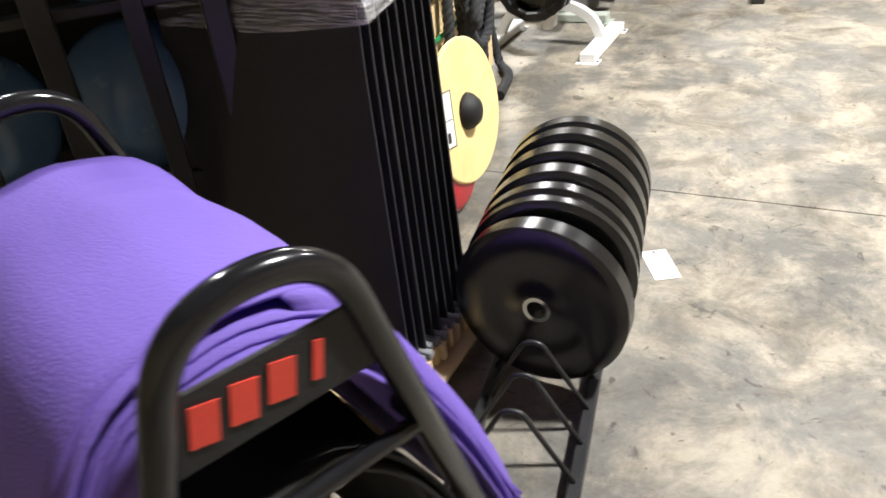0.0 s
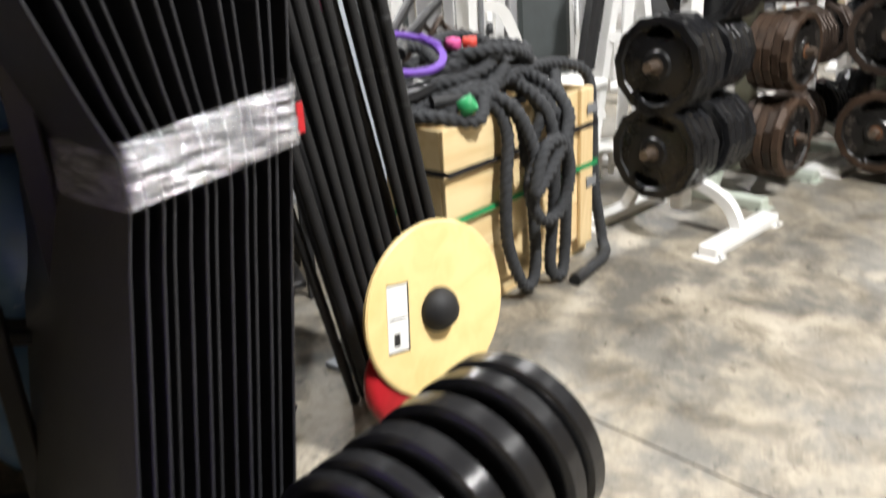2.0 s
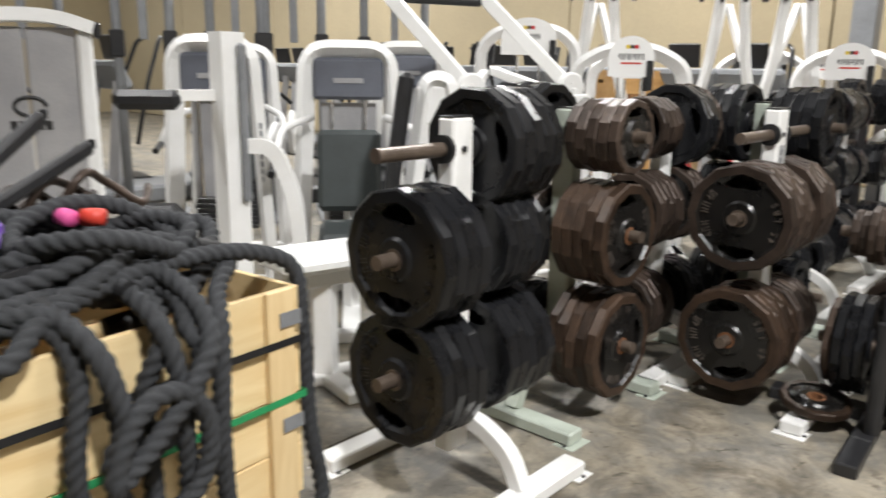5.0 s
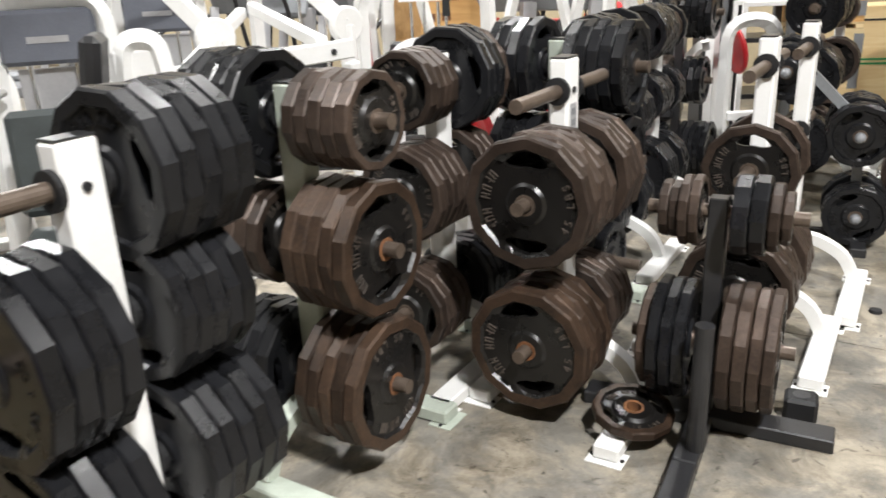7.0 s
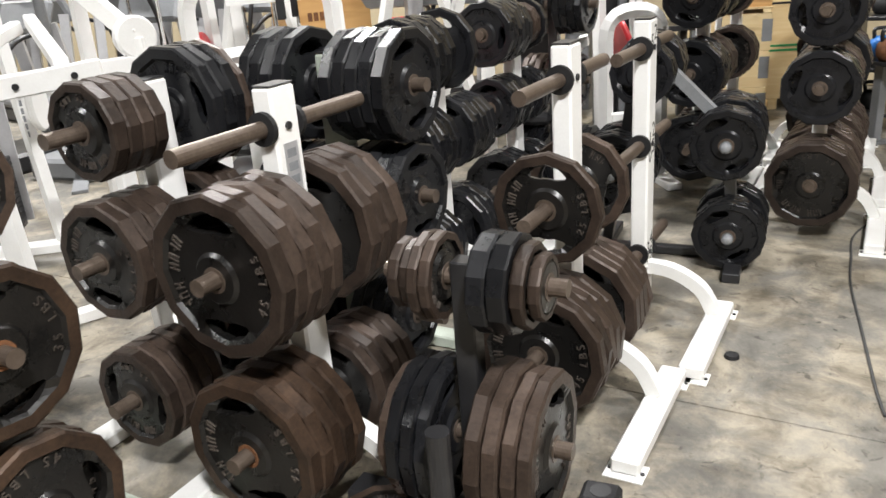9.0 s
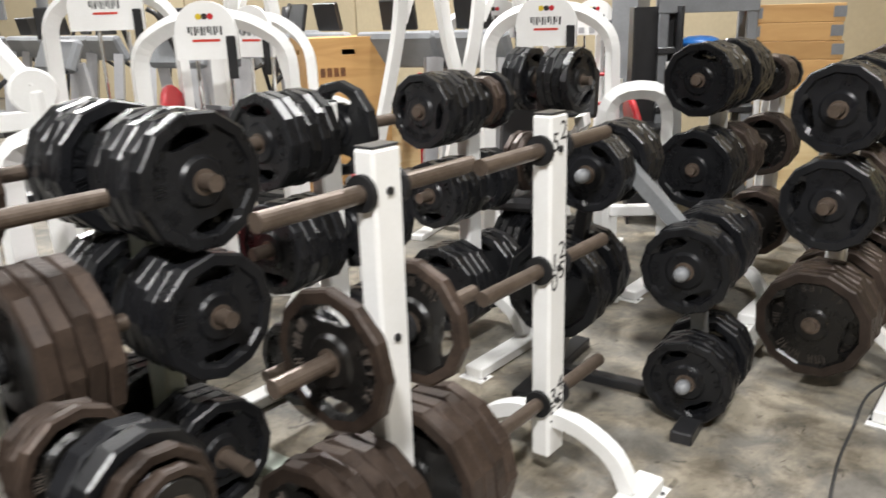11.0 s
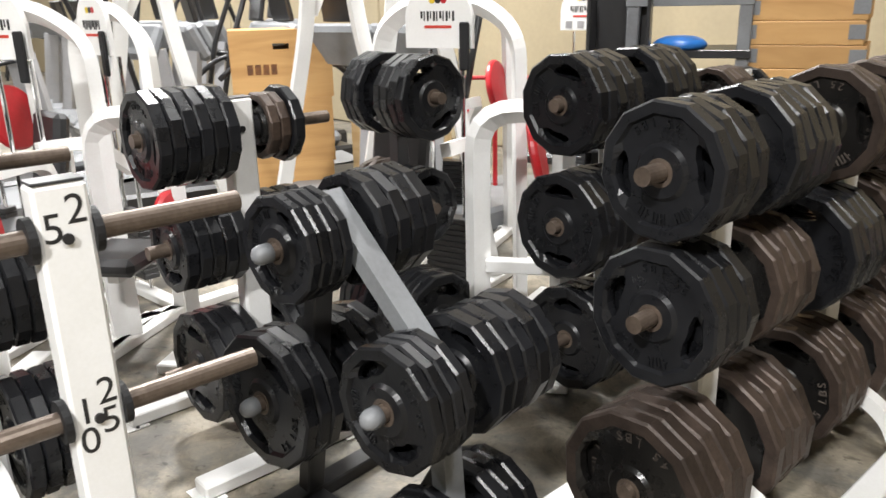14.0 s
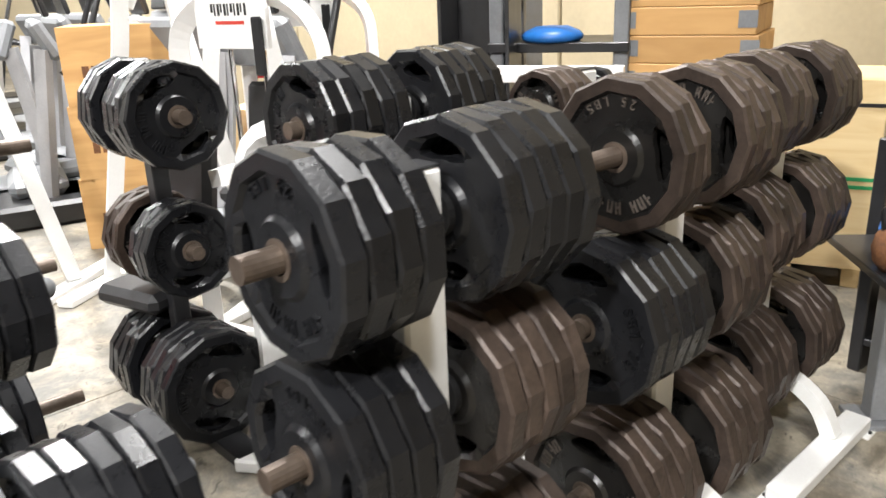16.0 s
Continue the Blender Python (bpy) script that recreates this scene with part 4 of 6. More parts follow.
def panel_stack(m, film=True, N=13, spread=(0.0, 0.325, 0.205, 0.535, 0.04, 0.66), lean=0.145, width=0.60):
    """Foam panels on edge on a dolly: feet spread, pinched at the waist by the film, heads fanned."""
    b0, b1, w0, w1, t0, t1 = spread
    d = thing("wooden_dolly", m, "plywood dolly with pine blocks under black panels" if film else "black rubber-topped dolly under black panels", "dolly")
    dk = "pine" if film else "rubber"
    part("deck", boxed((-0.60, b0 - 0.09, 0.075), (0.10, b1 + 0.09, 0.093), 0.002), dk, d)
    for x, y in ((-0.5, b0 - 0.04), (0.05, b0 - 0.04), (-0.5, b1 + 0.04), (0.05, b1 + 0.04)):
        bm = bmesh.new()
        rod(bm, (x - 0.015, y, 0.034), (x + 0.015, y, 0.034), 0.034, 16)
        part("caster", bm, "rubber", d)
        part("caster_plate", boxed((x - 0.03, y - 0.03, 0.069), (x + 0.03, y + 0.03, 0.0745), 0), "greysteel", d)
    if film:
        part("end_block", boxed((-0.54, b0 - 0.042, 0.094), (0.062, b0 - 0.022, 0.165), 0.003), "pine", d)
    Z0, Z1 = 0.094, 1.60
    for i in range(N):
        f = i / (N - 1)
        jig = ((i * 37) % 11 - 5) * 0.0022
        yb, yw, yt = b0 + (b1 - b0) * f, w0 + (w1 - w0) * f, t0 + (t1 - t0) * min(1.0, f + 0.014 * ((i * 5) % 3 - 1))

        def run(z, yb=yb, yw=yw, yt=yt):
            a = (z - Z0) / (FILM_Z - Z0)
            c = (z - FILM_Z) / (Z1 - FILM_Z)
            lo, hi = yb + (yw - yb) * a, yw + (yt - yw) * c
            k = min(1.0, max(0.0, (z - FILM_Z + 0.12) / 0.24))
            k = k * k * (3 - 2 * k)
            return -lean * (z - Z0), lo + (hi - lo) * k

        t = thing("gym_panel", m, "tall black foam panel standing on a pine block", "panel", "black panels")
        dxb, yb2 = run(Z0 + 0.05)
        dxt, yt2 = run(Z1 - 0.02)
        part("block", boxed((-width + 0.02 + jig, yb - 0.0105, Z0), (0.060 + jig, yb + 0.0105, Z0 + 0.055), 0.003), "pine", t)
        part("foot_band", boxed((-width + 0.012 + jig, yb2 - 0.0108, Z0 + 0.056), (0.062 + jig, yb2 + 0.0108, Z0 + 0.078), 0.003), "greysteel", t)
        part("board", bent_board(-width + 0.055 + jig, 0.055 + jig, 0.0070, run, Z0 + 0.079, Z1 - 0.06), "panel", t)
        part("head_band", boxed((-width + 0.05 + dxt + jig, yt2 - 0.012, Z1 - 0.0595), (0.062 + dxt + jig, yt2 + 0.012, Z1 - 0.035), 0.003), "rubber", t)
        part("cap_block", boxed((-width + 0.05 + dxt + jig, yt2 - 0.017, Z1 - 0.0345), (0.064 + dxt + jig, yt2 + 0.017, Z1 + 0.012), 0.003), "pine", t)
    if not film:
        return
    f = thing("stretch_film", m, "band of clear crinkled stretch film round black panels", "stretch film")
    xr = 0.072 - lean * (FILM_Z - Z0)
    xl = xr - width - 0.02
    loop = round_path([(xl + 0.2, w0 - 0.014, 0), (xr, w0 - 0.014, 0), (xr, w1 + 0.014, 0), (xl, w1 + 0.014, 0), (xl, w0 - 0.014, 0), (xl + 0.2, w0 - 0.014, 0)], 0.015, 4)
    dense = []
    for p, q in zip(loop, loop[1:]):
        k = max(1, int((q - p).length / 0.02))
        dense += [p.lerp(q, j / k) for j in range(k)]
    rnd = random.Random(3)
    for layer in range(2):
        bm = bmesh.new()
        rows = []
        for k in range(13):
            z = -0.048 + 0.0078 * k + 0.006 * layer
            ruck = rnd.uniform(-.0045, .0045)
            rows.append([bm.verts.new((p.x - 0.145 * z + 0.004 * layer + ruck * (1 + 0.5 * math.sin(9 * p.y + k)), p.y + 0.10 * z + ruck * 0.6 * math.sin(7 * p.x + k), FILM_Z + z * (1.0 + 0.25 * math.sin(3 * p.y + layer)) + 0.055 * (p.y - w0) / 0.33 - 0.10 * (xr - p.x) * (1 if p.y < w0 + 0.1 else 0))) for p in dense])
        for A, B in zip(rows, rows[1:]):
            for i in range(len(A)):
                j = (i + 1) % len(A)
                bm.faces.new((A[i], A[j], B[j], B[i]))
        part("film_layer", bm, "film", f, smooth=True)
    # Stands in for a separate red piece that lies behind the film.
    part("red_end", boxed((xr + 0.002, w1 + 0.004, FILM_Z + 0.015), (xr + 0.007, w1 + 0.019, FILM_Z + 0.075), 0.001), "red", f, "small red piece at the film's edge")


panel_stack(pose(-2.76, -2.26, 0, 0, 0, RZ))
panel_stack(pose(-3.12, -1.52, 0, 0, 0, RZ + 8), film=False, N=7, spread=(0.0, 0.16, 0.05, 0.19, 0.08, 0.24), lean=0.06)


def bumper_rack():
    a, b = Vector((-2.475, -2.50, 0)), Vector((-2.16, -1.50, 0))
    d = (b - a).normalized()
    rz = math.degrees(math.atan2(d.y, d.x)) - 90
    m = pose(a.x, a.y, 0, 0, 0, rz)
    L = (b - a).length
    t = thing("bumper_rack", m, "low black tube rack with wire dividers for bumper plates", "plate rack")
    for x in (-0.13, 0.13):
        bm = bmesh.new()
        bar(bm, (x, -0.12, 0.045), (x, L + 0.05, 0.045), 0.032, 0.032)
        part("rail", bm, "blacksteel", t)
    for y in (-0.12, L + 0.05):
        bm = bmesh.new()
        bar(bm, (-0.13, y, 0.028), (0.13, y, 0.028), 0.028, 0.028)
        part("end_bar", bm, "blacksteel", t)
    for k in range(10):
        y = -0.06 + k * 0.118
        bm = bmesh.new()
        sweep(bm, round_path([(-0.128, y, 0.06), (-0.02, y, 0.25), (0.02, y, 0.25), (0.128, y, 0.06)], 0.04, 5), 0.0065, 8)
        part("divider", bm, "blacksteel", t, smooth=True)
    # plates
    for y, w in ((0.305, 0.075), (0.43, 0.05), (0.50, 0.06), (0.605, 0.075), (0.73, 0.075), (0.85, 0.07), (0.935, 0.07)):
        R = 0.225
        bm = bmesh.new()
        h = w / 2
        prof = [(0.026, -h), (0.05, -h), (0.06, -h + 0.004), (0.12, -h + 0.004), (0.13, -h - 0.0), (0.20, -h), (0.213, -h + 0.003), (R, -h + 0.012), (R, h - 0.012), (0.213, h - 0.003), (0.20, h), (0.13, h), (0.12, h - 0.004), (0.06, h - 0.004), (0.05, h), (0.026, h), (0.026, -h)]
        lathe(bm, prof, 56)
        mm = m @ Matrix.Translation((0, y, 0.062 + R - 0.008)) @ pose(0, 0, 0, 0, 0, -9 if y < 0.4 else 0) @ pose(0, 0, 0, 90, 0, 0)
        ob = link("bumper_plate", bm, "bumper", smooth=False, m=mm)
        for p in ob.data.polygons:
            p.use_smooth = True
        ob.data.set_sharp_from_angle(angle=radians(35))
        tagged(ob, "black rubber bumper plate standing in a low rack", "weight plate", "bumper plates")
        sl = bmesh.new()
        lathe(sl, [(0.0252, -h - 0.003), (0.036, -h - 0.003), (0.036, h + 0.003), (0.0252, h + 0.003), (0.0252, -h - 0.003)], 20)
        part("steel_insert", sl, "chrome", ob, "chrome steel hub insert", smooth=False)


bumper_rack()


LABEL_TURN = -8.0


def balance_disc():
    c = Vector((-2.515, -1.20, 0.405))
    m = Matrix.Translation(c) @ (Vector((0.88, -0.47, 0.12)).to_track_quat("Z", "Y").to_matrix().to_4x4()) @ pose(0, 0, 0, 0, 0, LABEL_TURN)
    t = thing("balance_board", m, "round pale plywood balance board with a black centre dome", "balance board")
    bm = bmesh.new()
    lathe(bm, [(0.0, -0.009), (0.25, -0.009), (0.256, -0.005), (0.256, 0.005), (0.25, 0.009), (0.0, 0.009)], 72)
    part("board", bm, "disc", t)
    bm = bmesh.new()
    lathe(bm, [(0.0, 0.06), (0.02, 0.059), (0.045, 0.047), (0.062, 0.024), (0.066, 0.0095), (0.0, 0.0095)], 28)
    part("dome", bm, "rubber", t, smooth=True)
    part("label", boxed((-0.185, -0.09, 0.0092), (-0.115, 0.095, 0.0104), 0), "paper", t, "white printed label")
    for lo, hi in (((-0.185, 0.0955, 0.0092), (-0.11, 0.0995, 0.0106)), ((-0.185, -0.0945, 0.0092), (-0.11, -0.0905, 0.0106)), ((-0.1145, -0.09, 0.0092), (-0.11, 0.095, 0.0106)), ((-0.18, 0.0, 0.0105), (-0.12, 0.003, 0.0112)), ((-0.165, -0.075, 0.0105), (-0.145, -0.04, 0.0112))):
        part("print_bar", boxed(lo, hi, 0), "ink", t)
    bm = bmesh.new()
    lathe(bm, [(0.0, -0.03), (0.09, -0.025), (0.14, 0.0), (0.15, 0.03), (0.125, 0.05), (0.0, 0.055)], 40)
    r = link("balance_cushion", bm, "red", smooth=True, m=Matrix.Translation((-2.60, -1.285, 0.225)) @ m.to_quaternion().to_matrix().to_4x4())
    tagged(r, "red plastic wobble disc leaning behind a wooden board", "balance disc")


balance_disc()


def poles():
    """Long black weighted bars leaning in a bunch, with coloured end tapes."""
    bars = [(0.05, 0, 1.33, "paper"), (0.15, 0, 1.36, "rubber"), (0.23, 0, 1.62, "purpledark"), (0.33, 0, 1.41, "rubber"), (0.43, 0, 1.39, "rubber"), (0.53, 0, 1.365, "cyan"),
            (0.53, 1, 1.64, "rubber"), (0.70, 0, 1.343, "pink"), (0.80, 0, 1.335, "green"), (0.90, 0, 1.375, "cyan"), (0.97, 0, 1.20, "rubber"),
            (0.00, 1, 1.22, "rubber"), (0.10, 1, 1.30, "rubber"), (0.20, 1, 1.27, "blacksteel"), (0.30, 1, 1.33, "rubber"), (0.40, 1, 1.25, "rubber"), (0.50, 1, 1.31, "yellow"),
            (0.58, 1, 1.27, "pink"), (0.66, 1, 1.30, "rubber"), (0.76, 1, 1.35, "yellow"), (0.86, 1, 1.37, "blacksteel"), (0.95, 1, 1.25, "rubber")]
    rnd = random.Random(11)
    for i, (f, row, zt, c) in enumerate(bars):
        top = Vector((-2.90 + 0.225 * f - 0.045 * row, -1.42 + 0.395 * f + 0.02 * row, zt))
        foot = Vector((-2.79 + 0.215 * f - 0.05 * row + rnd.uniform(-.012, .012), -1.16 + 0.41 * f + rnd.uniform(-.012, .012) + 0.03 * row, 0.012))
        if zt > 1.5:
            top += (top - foot) * 0.12 - Vector((0, 0, (top - foot).z * 0.12))
        r = 0.0155 + 0.003 * (i % 3 == 0)
        m, L = span(foot, top)
        t = thing("body_bar", m, "black foam-covered weighted bar leaning in a bunch", "exercise bar", "body bars")
        bm = bmesh.new()
        rod(bm, (0, 0, 0.03), (0, 0, L - 0.05), r, 14)
        part("grip", bm, "rubber", t, smooth=False)
        bm = bmesh.new()
        wide = 1.5 if c == "green" else 1.12
        lathe(bm, [(0.0, L), (r * 0.9, L - 0.002), (r * wide, L - 0.01), (r * wide, L - (0.075 if c == "green" else 0.045)), (0.0, L - 0.046)], 14)
        part("end_cap", bm, c, t, "coloured end cap", smooth=False)
        bm = bmesh.new()
        rod(bm, (0, 0, L * 0.78), (0, 0, L * 0.78 + 0.012), r * 1.06, 12)
        part("grip_ring", bm, "blacksteel", t)
        bm = bmesh.new()
        lathe(bm, [(0.0, 0.0), (r * 1.05, 0.002), (r * 1.05, 0.029), (0.0, 0.0295)], 14)
        part("end_cap", bm, "rubber", t)


poles()


def column():
    t = thing("steel_column", pose(-2.885, -0.90, 0, 0, 0, RZ + 6), "grey painted square steel column on a base plate", "column", kind="structure")
    part("shaft", boxed((-0.076, -0.076, 0.02), (0.076, 0.076, CEIL), 0.008), "columngrey", t)
    part("base_plate", boxed((-0.14, -0.10, 0), (0.10, 0.10, 0.0195), 0.003), "columngrey", t)
    part("edge_strip", boxed((-0.083, -0.079, 0.3), (-0.0765, -0.05, 2.6), 0), "rust", t)


column()


# ---- crate with ropes ----
CRATE = pose(-2.62, -0.08, 0, 0, 0, 0)


def crate():
    a, b = Vector((-2.700, -0.565)), Vector((-2.325, 0.385))
    d = (b - a).normalized()
    ang = math.degrees(math.atan2(d.y, d.x))
    m = pose(a.x, a.y, 0, 0, 0, ang)
    L, W, H = (b - a).length, 0.62, 0.77
    t = thing("wooden_crate", m, "open pine shipping crate with straps, heaped with ropes", "crate")
    nb = 4
    hb = (H - 0.09) / nb
    for k in range(nb):
        z0, z1 = 0.09 + k * hb + 0.002, 0.09 + (k + 1) * hb - 0.002
        part("board", boxed((0.0, 0.0, z0), (L, 0.019, z1), 0.003), "pine", t)
        part("board", boxed((0.0, W - 0.019, z0), (L, W, z1), 0.003), "pine", t)
        part("board", boxed((0.0, 0.0195, z0), (0.019, W - 0.0195, z1), 0.003), "pine", t)
        part("board", boxed((L - 0.019, 0.0195, z0), (L, W - 0.0195, z1), 0.003), "pine", t)
    for x0 in (L - 0.135, ):
        part("batten", boxed((x0, -0.020, 0.06), (x0 + 0.10, -0.0005, H + 0.002), 0.003), "pinez", t)
    part("floor_board", boxed((0.02, 0.02, 0.10), (L - 0.02, W - 0.02, 0.115), 0), "pine", t)
    for y in (0.03, W / 2 - 0.045, W - 0.12):
        part("skid", boxed((0.0, y, 0.0), (L, y + 0.09, 0.088), 0.003), "pine", t)
    for z, mt, nm in ((0.60, "rubber", "black_strap"), (0.42, "green", "green_strap")):
        bm = bmesh.new()
        box(bm, (-0.0025, -0.023, z), (L + 0.0025, -0.0215, z + 0.022))
        box(bm, (-0.0035, -0.0215, z), (-0.001, W + 0.002, z + 0.022))
        box(bm, (L + 0.001, -0.0215, z), (L + 0.0035, W + 0.002, z + 0.022))
        part(nm, bm, mt, t, "tight plastic strap round the crate")
    for x, z in ((0.04, 0.30), (L - 0.05, 0.66), (L - 0.05, 0.33)):
        part("corner_clip", boxed((x - 0.045, -0.0265, z), (x + 0.035, -0.0242, z + 0.045), 0), "greysteel", t)
    return m, L, W, H


CM, CL, CW, CH = crate()


def battle_rope(pts, r, label):
    P = smooth_path(pts, 0.0065)
    bm = bmesh.new()
    sweep(bm, P, r * 1.28, 18, twist=(9.5, 0.30, 3))
    ob = link("battle_rope", bm, "rope", smooth=True, m=CM)
    tagged(ob, label, "rope", "battle ropes")
    for e, q in ((P[0], P[1]), (P[-1], P[-2])):
        bm = bmesh.new()
        d = (e - q).normalized()
        rod(bm, e - d * 0.10, e + d * 0.01, r * 1.3, 16)
        part("end_sleeve", bm, "rubber", ob)


def ropes():
    rnd = random.Random(5)
    H = CH
    lab = "thick black twisted battle rope heaped over a crate"
    for k in range(6):
        cx, cy = 0.30 + 0.09 * k, 0.20 + 0.05 * (k % 3)
        z = H + 0.02 + 0.035 * (k % 4)
        pts = []
        R1, R2 = 0.30 - 0.02 * k, 0.20
        for j in range(22):
            a = j * 0.62 + k
            pts.append((cx + R1 * math.cos(a) * rnd.uniform(0.75, 1.1), cy + 0.06 + R2 * math.sin(a) * rnd.uniform(0.75, 1.1), z + 0.05 * math.sin(a * 1.7 + k) + 0.004 * j))
        battle_rope(pts, 0.021, lab)
    y = -0.048
    # loops hanging over the near face
    hang = "black battle rope hanging in loops down the crate side"
    battle_rope([(0.20, 0.15, H + 0.05), (0.29, 0.02, H + 0.05), (0.31, y, H - 0.06), (0.28, y - 0.01, 0.50), (0.30, y, 0.26), (0.38, y - 0.02, 0.06), (0.47, y - 0.01, 0.10), (0.475, y, 0.40), (0.47, y, 0.62), (0.52, y - 0.01, H - 0.02), (0.56, 0.08, H + 0.06), (0.45, 0.25, H + 0.08)], 0.021, hang)
    battle_rope([(0.10, 0.12, H + 0.07), (0.28, 0.03, H + 0.08), (0.36, y - 0.02, H - 0.02), (0.38, y - 0.045, 0.58), (0.46, y - 0.05, 0.50), (0.57, y - 0.045, 0.58), (0.61, y - 0.04, 0.70), (0.60, y - 0.01, H - 0.02), (0.62, 0.06, H + 0.06), (0.5, 0.3, H + 0.06)], 0.021, hang)
    battle_rope([(0.48, 0.12, H + 0.10), (0.50, 0.02, H + 0.08), (0.52, y - 0.05, H - 0.04), (0.54, y - 0.06, 0.45), (0.55, y - 0.03, 0.10), (0.62, y - 0.04, 0.03), (0.68, y - 0.02, 0.12), (0.66, y - 0.04, 0.45), (0.68, y - 0.03, H - 0.06), (0.75, 0.02, H + 0.04), (0.85, 0.1, H + 0.08), (0.95, 0.25, H + 0.06)], 0.021, hang)
    loop = [(0.30, 0.06, H + 0.09), (0.33, y - 0.03, H + 0.02)]
    for k in range(11):
        a = 2.3 + k * 0.72
        loop.append((0.45 + 0.125 * math.cos(a), y - 0.085 - 0.004 * k, 0.50 + 0.16 * math.sin(a)))
    battle_rope(loop + [(0.60, y - 0.09, H - 0.05), (0.62, 0.05, H + 0.10), (0.5, 0.2, H + 0.12)], 0.021, hang)
    battle_rope([(-0.04, 0.30, H + 0.03), (0.03, 0.08, H + 0.035), (0.16, -0.03, H + 0.01), (0.28, 0.02, H + 0.07), (0.5, 0.08, H + 0.11), (0.75, 0.10, H + 0.12), (0.93, 0.08, H + 0.10), (CL + 0.03, 0.05, H + 0.03), (CL + 0.04, 0.03, 0.60), (CL + 0.05, 0.02, 0.30), (CL + 0.06, -0.02, 0.05), (CL - 0.1, -0.12, 0.024), (CL - 0.4, -0.16, 0.024)], 0.021, "thick black battle rope trailing from a crate to the floor")


ropes()


def crate_heap():
    # purple ring, curved bars, dark pads, green clip
    bm = bmesh.new()
    pts = [(0.155 * math.cos(a), 0.155 * math.sin(a), 0) for a in [2 * math.pi * k / 56 for k in range(56)]]
    sweep(bm, pts, 0.012, 10, closed=True, flat=(0.028, 0.014))
    t = link("pilates_ring", bm, "purpledark", smooth=False, m=CM @ Matrix.Translation((0.155, 0.315, CH + 0.235)) @ pose(0, 0, 0, 20, -8, 0))
    tagged(t, "purple pilates ring resting on the rope heap", "exercise ring")
    for s in (-1, 1):
        part("grip_pad", boxed((s * 0.158 - 0.014, -0.055, -0.016), (s * 0.158 + 0.014, 0.055, 0.016), 0.006), "purpledark", t)
    for k, (a, b) in enumerate((((0.02, 0.42, CH + 0.10), (0.62, 0.62, CH + 0.48)), ((0.10, 0.50, CH + 0.10), (0.78, 0.66, CH + 0.38)))):
        bm = bmesh.new()
        bar(bm, a, b, 0.035, 0.045, 0.01)
        ob = tagged(link("rubber_bar", bm, "blackvinyl", m=CM), "black padded bar sticking out of a crate", "exercise bar", "padded bars")
        part("end_plug", boxed((b[0], b[1], b[2] - 0.01), (b[0] + 0.02, b[1] + 0.02, b[2] + 0.02), 0.004), "rubber", ob)
    bm = bmesh.new()
    sweep(bm, smooth_path([(-0.12, 0.30, CH + 0.06), (0.1, 0.24, CH + 0.10), (0.35, 0.22, CH + 0.15), (0.6, 0.24, CH + 0.16)], 0.03), 0.04, 12, flat=(0.12, 0.03))
    tagged(link("rubber_mat", bm, "blackvinyl", m=CM), "black rolled rubber mat lying on the rope heap", "mat")
    bm = bmesh.new()
    lathe(bm, [(0.018, -0.03), (0.03, -0.028), (0.033, 0), (0.03, 0.028), (0.018, 0.03), (0.018, -0.03)], 18)
    tagged(link("barbell_clip", bm, "green", smooth=True, m=CM @ pose(0.12, -0.02, CH + 0.07, 60, 0, 30)), "green plastic barbell collar caught in the ropes", "collar")
    for k, (x, y, c) in enumerate(((0.55, 0.40, "pink"), (0.60, 0.35, "redink"))):
        bm = bmesh.new()
        lathe(bm, [(0.0, -0.03), (0.024, -0.03), (0.026, 0.0), (0.024, 0.03), (0.0, 0.03)], 14)
        tagged(link("rope_handle", bm, c, smooth=True, m=CM @ pose(x, y, CH + 0.22, 90, 0, 40 * k)), "pink taped rope end on the heap", "handle")
    for k in range(5):
        bm = bmesh.new()
        a = k * 0.3
        sweep(bm, smooth_path([(0.15 + 0.1 * k, 0.75, CH - 0.1), (0.22 + 0.12 * k, 0.62, CH + 0.20 + 0.02 * k), (0.36 + 0.12 * k, 0.70, CH + 0.26), (0.46 + 0.12 * k, 0.66, CH + 0.18), (0.62 + 0.1 * k, 0.74, CH + 0.22)], 0.03), 0.014, 10)
        tagged(link("curl_bar", bm, "brown", smooth=True, m=CM), "rusty bent curl bar lying behind the crate", "barbell", "curl bars")


crate_heap()


# ---- machines behind the trees ----
def tube(name, pts, w, h, mt, parent, r=0.08, label=""):
    bm = bmesh.new()
    sweep(bm, round_path(pts, r, 5), 0.02, flat=(w, h))
    return part(name, bm, mt, parent, label)


def round_tube(name, pts, rad, mt, parent, r=0.08, label=""):
    bm = bmesh.new()
    sweep(bm, round_path(pts, r, 5), rad, 12)
    return part(name, bm, mt, parent, label, smooth=True)


def pad(name, c, size, mt, parent, rot=(0, 0, 0)):
    bm = bmesh.new()
    x, y, z = (v / 2 for v in size)
    box(bm, (-x, -y, -z), (x, y, z), None, min(size) * 0.32)
    return part(name, bm, mt, parent, m=pose(*c, *rot))


def stack_of(parent, w, d, z0, k, mt="blacksteel"):
    for i in range(k):
        part("stack_plate", boxed((-w / 2, -d / 2, z0 + i * 0.031), (w / 2, d / 2, z0 + i * 0.031 + 0.028), 0.003), mt, parent)


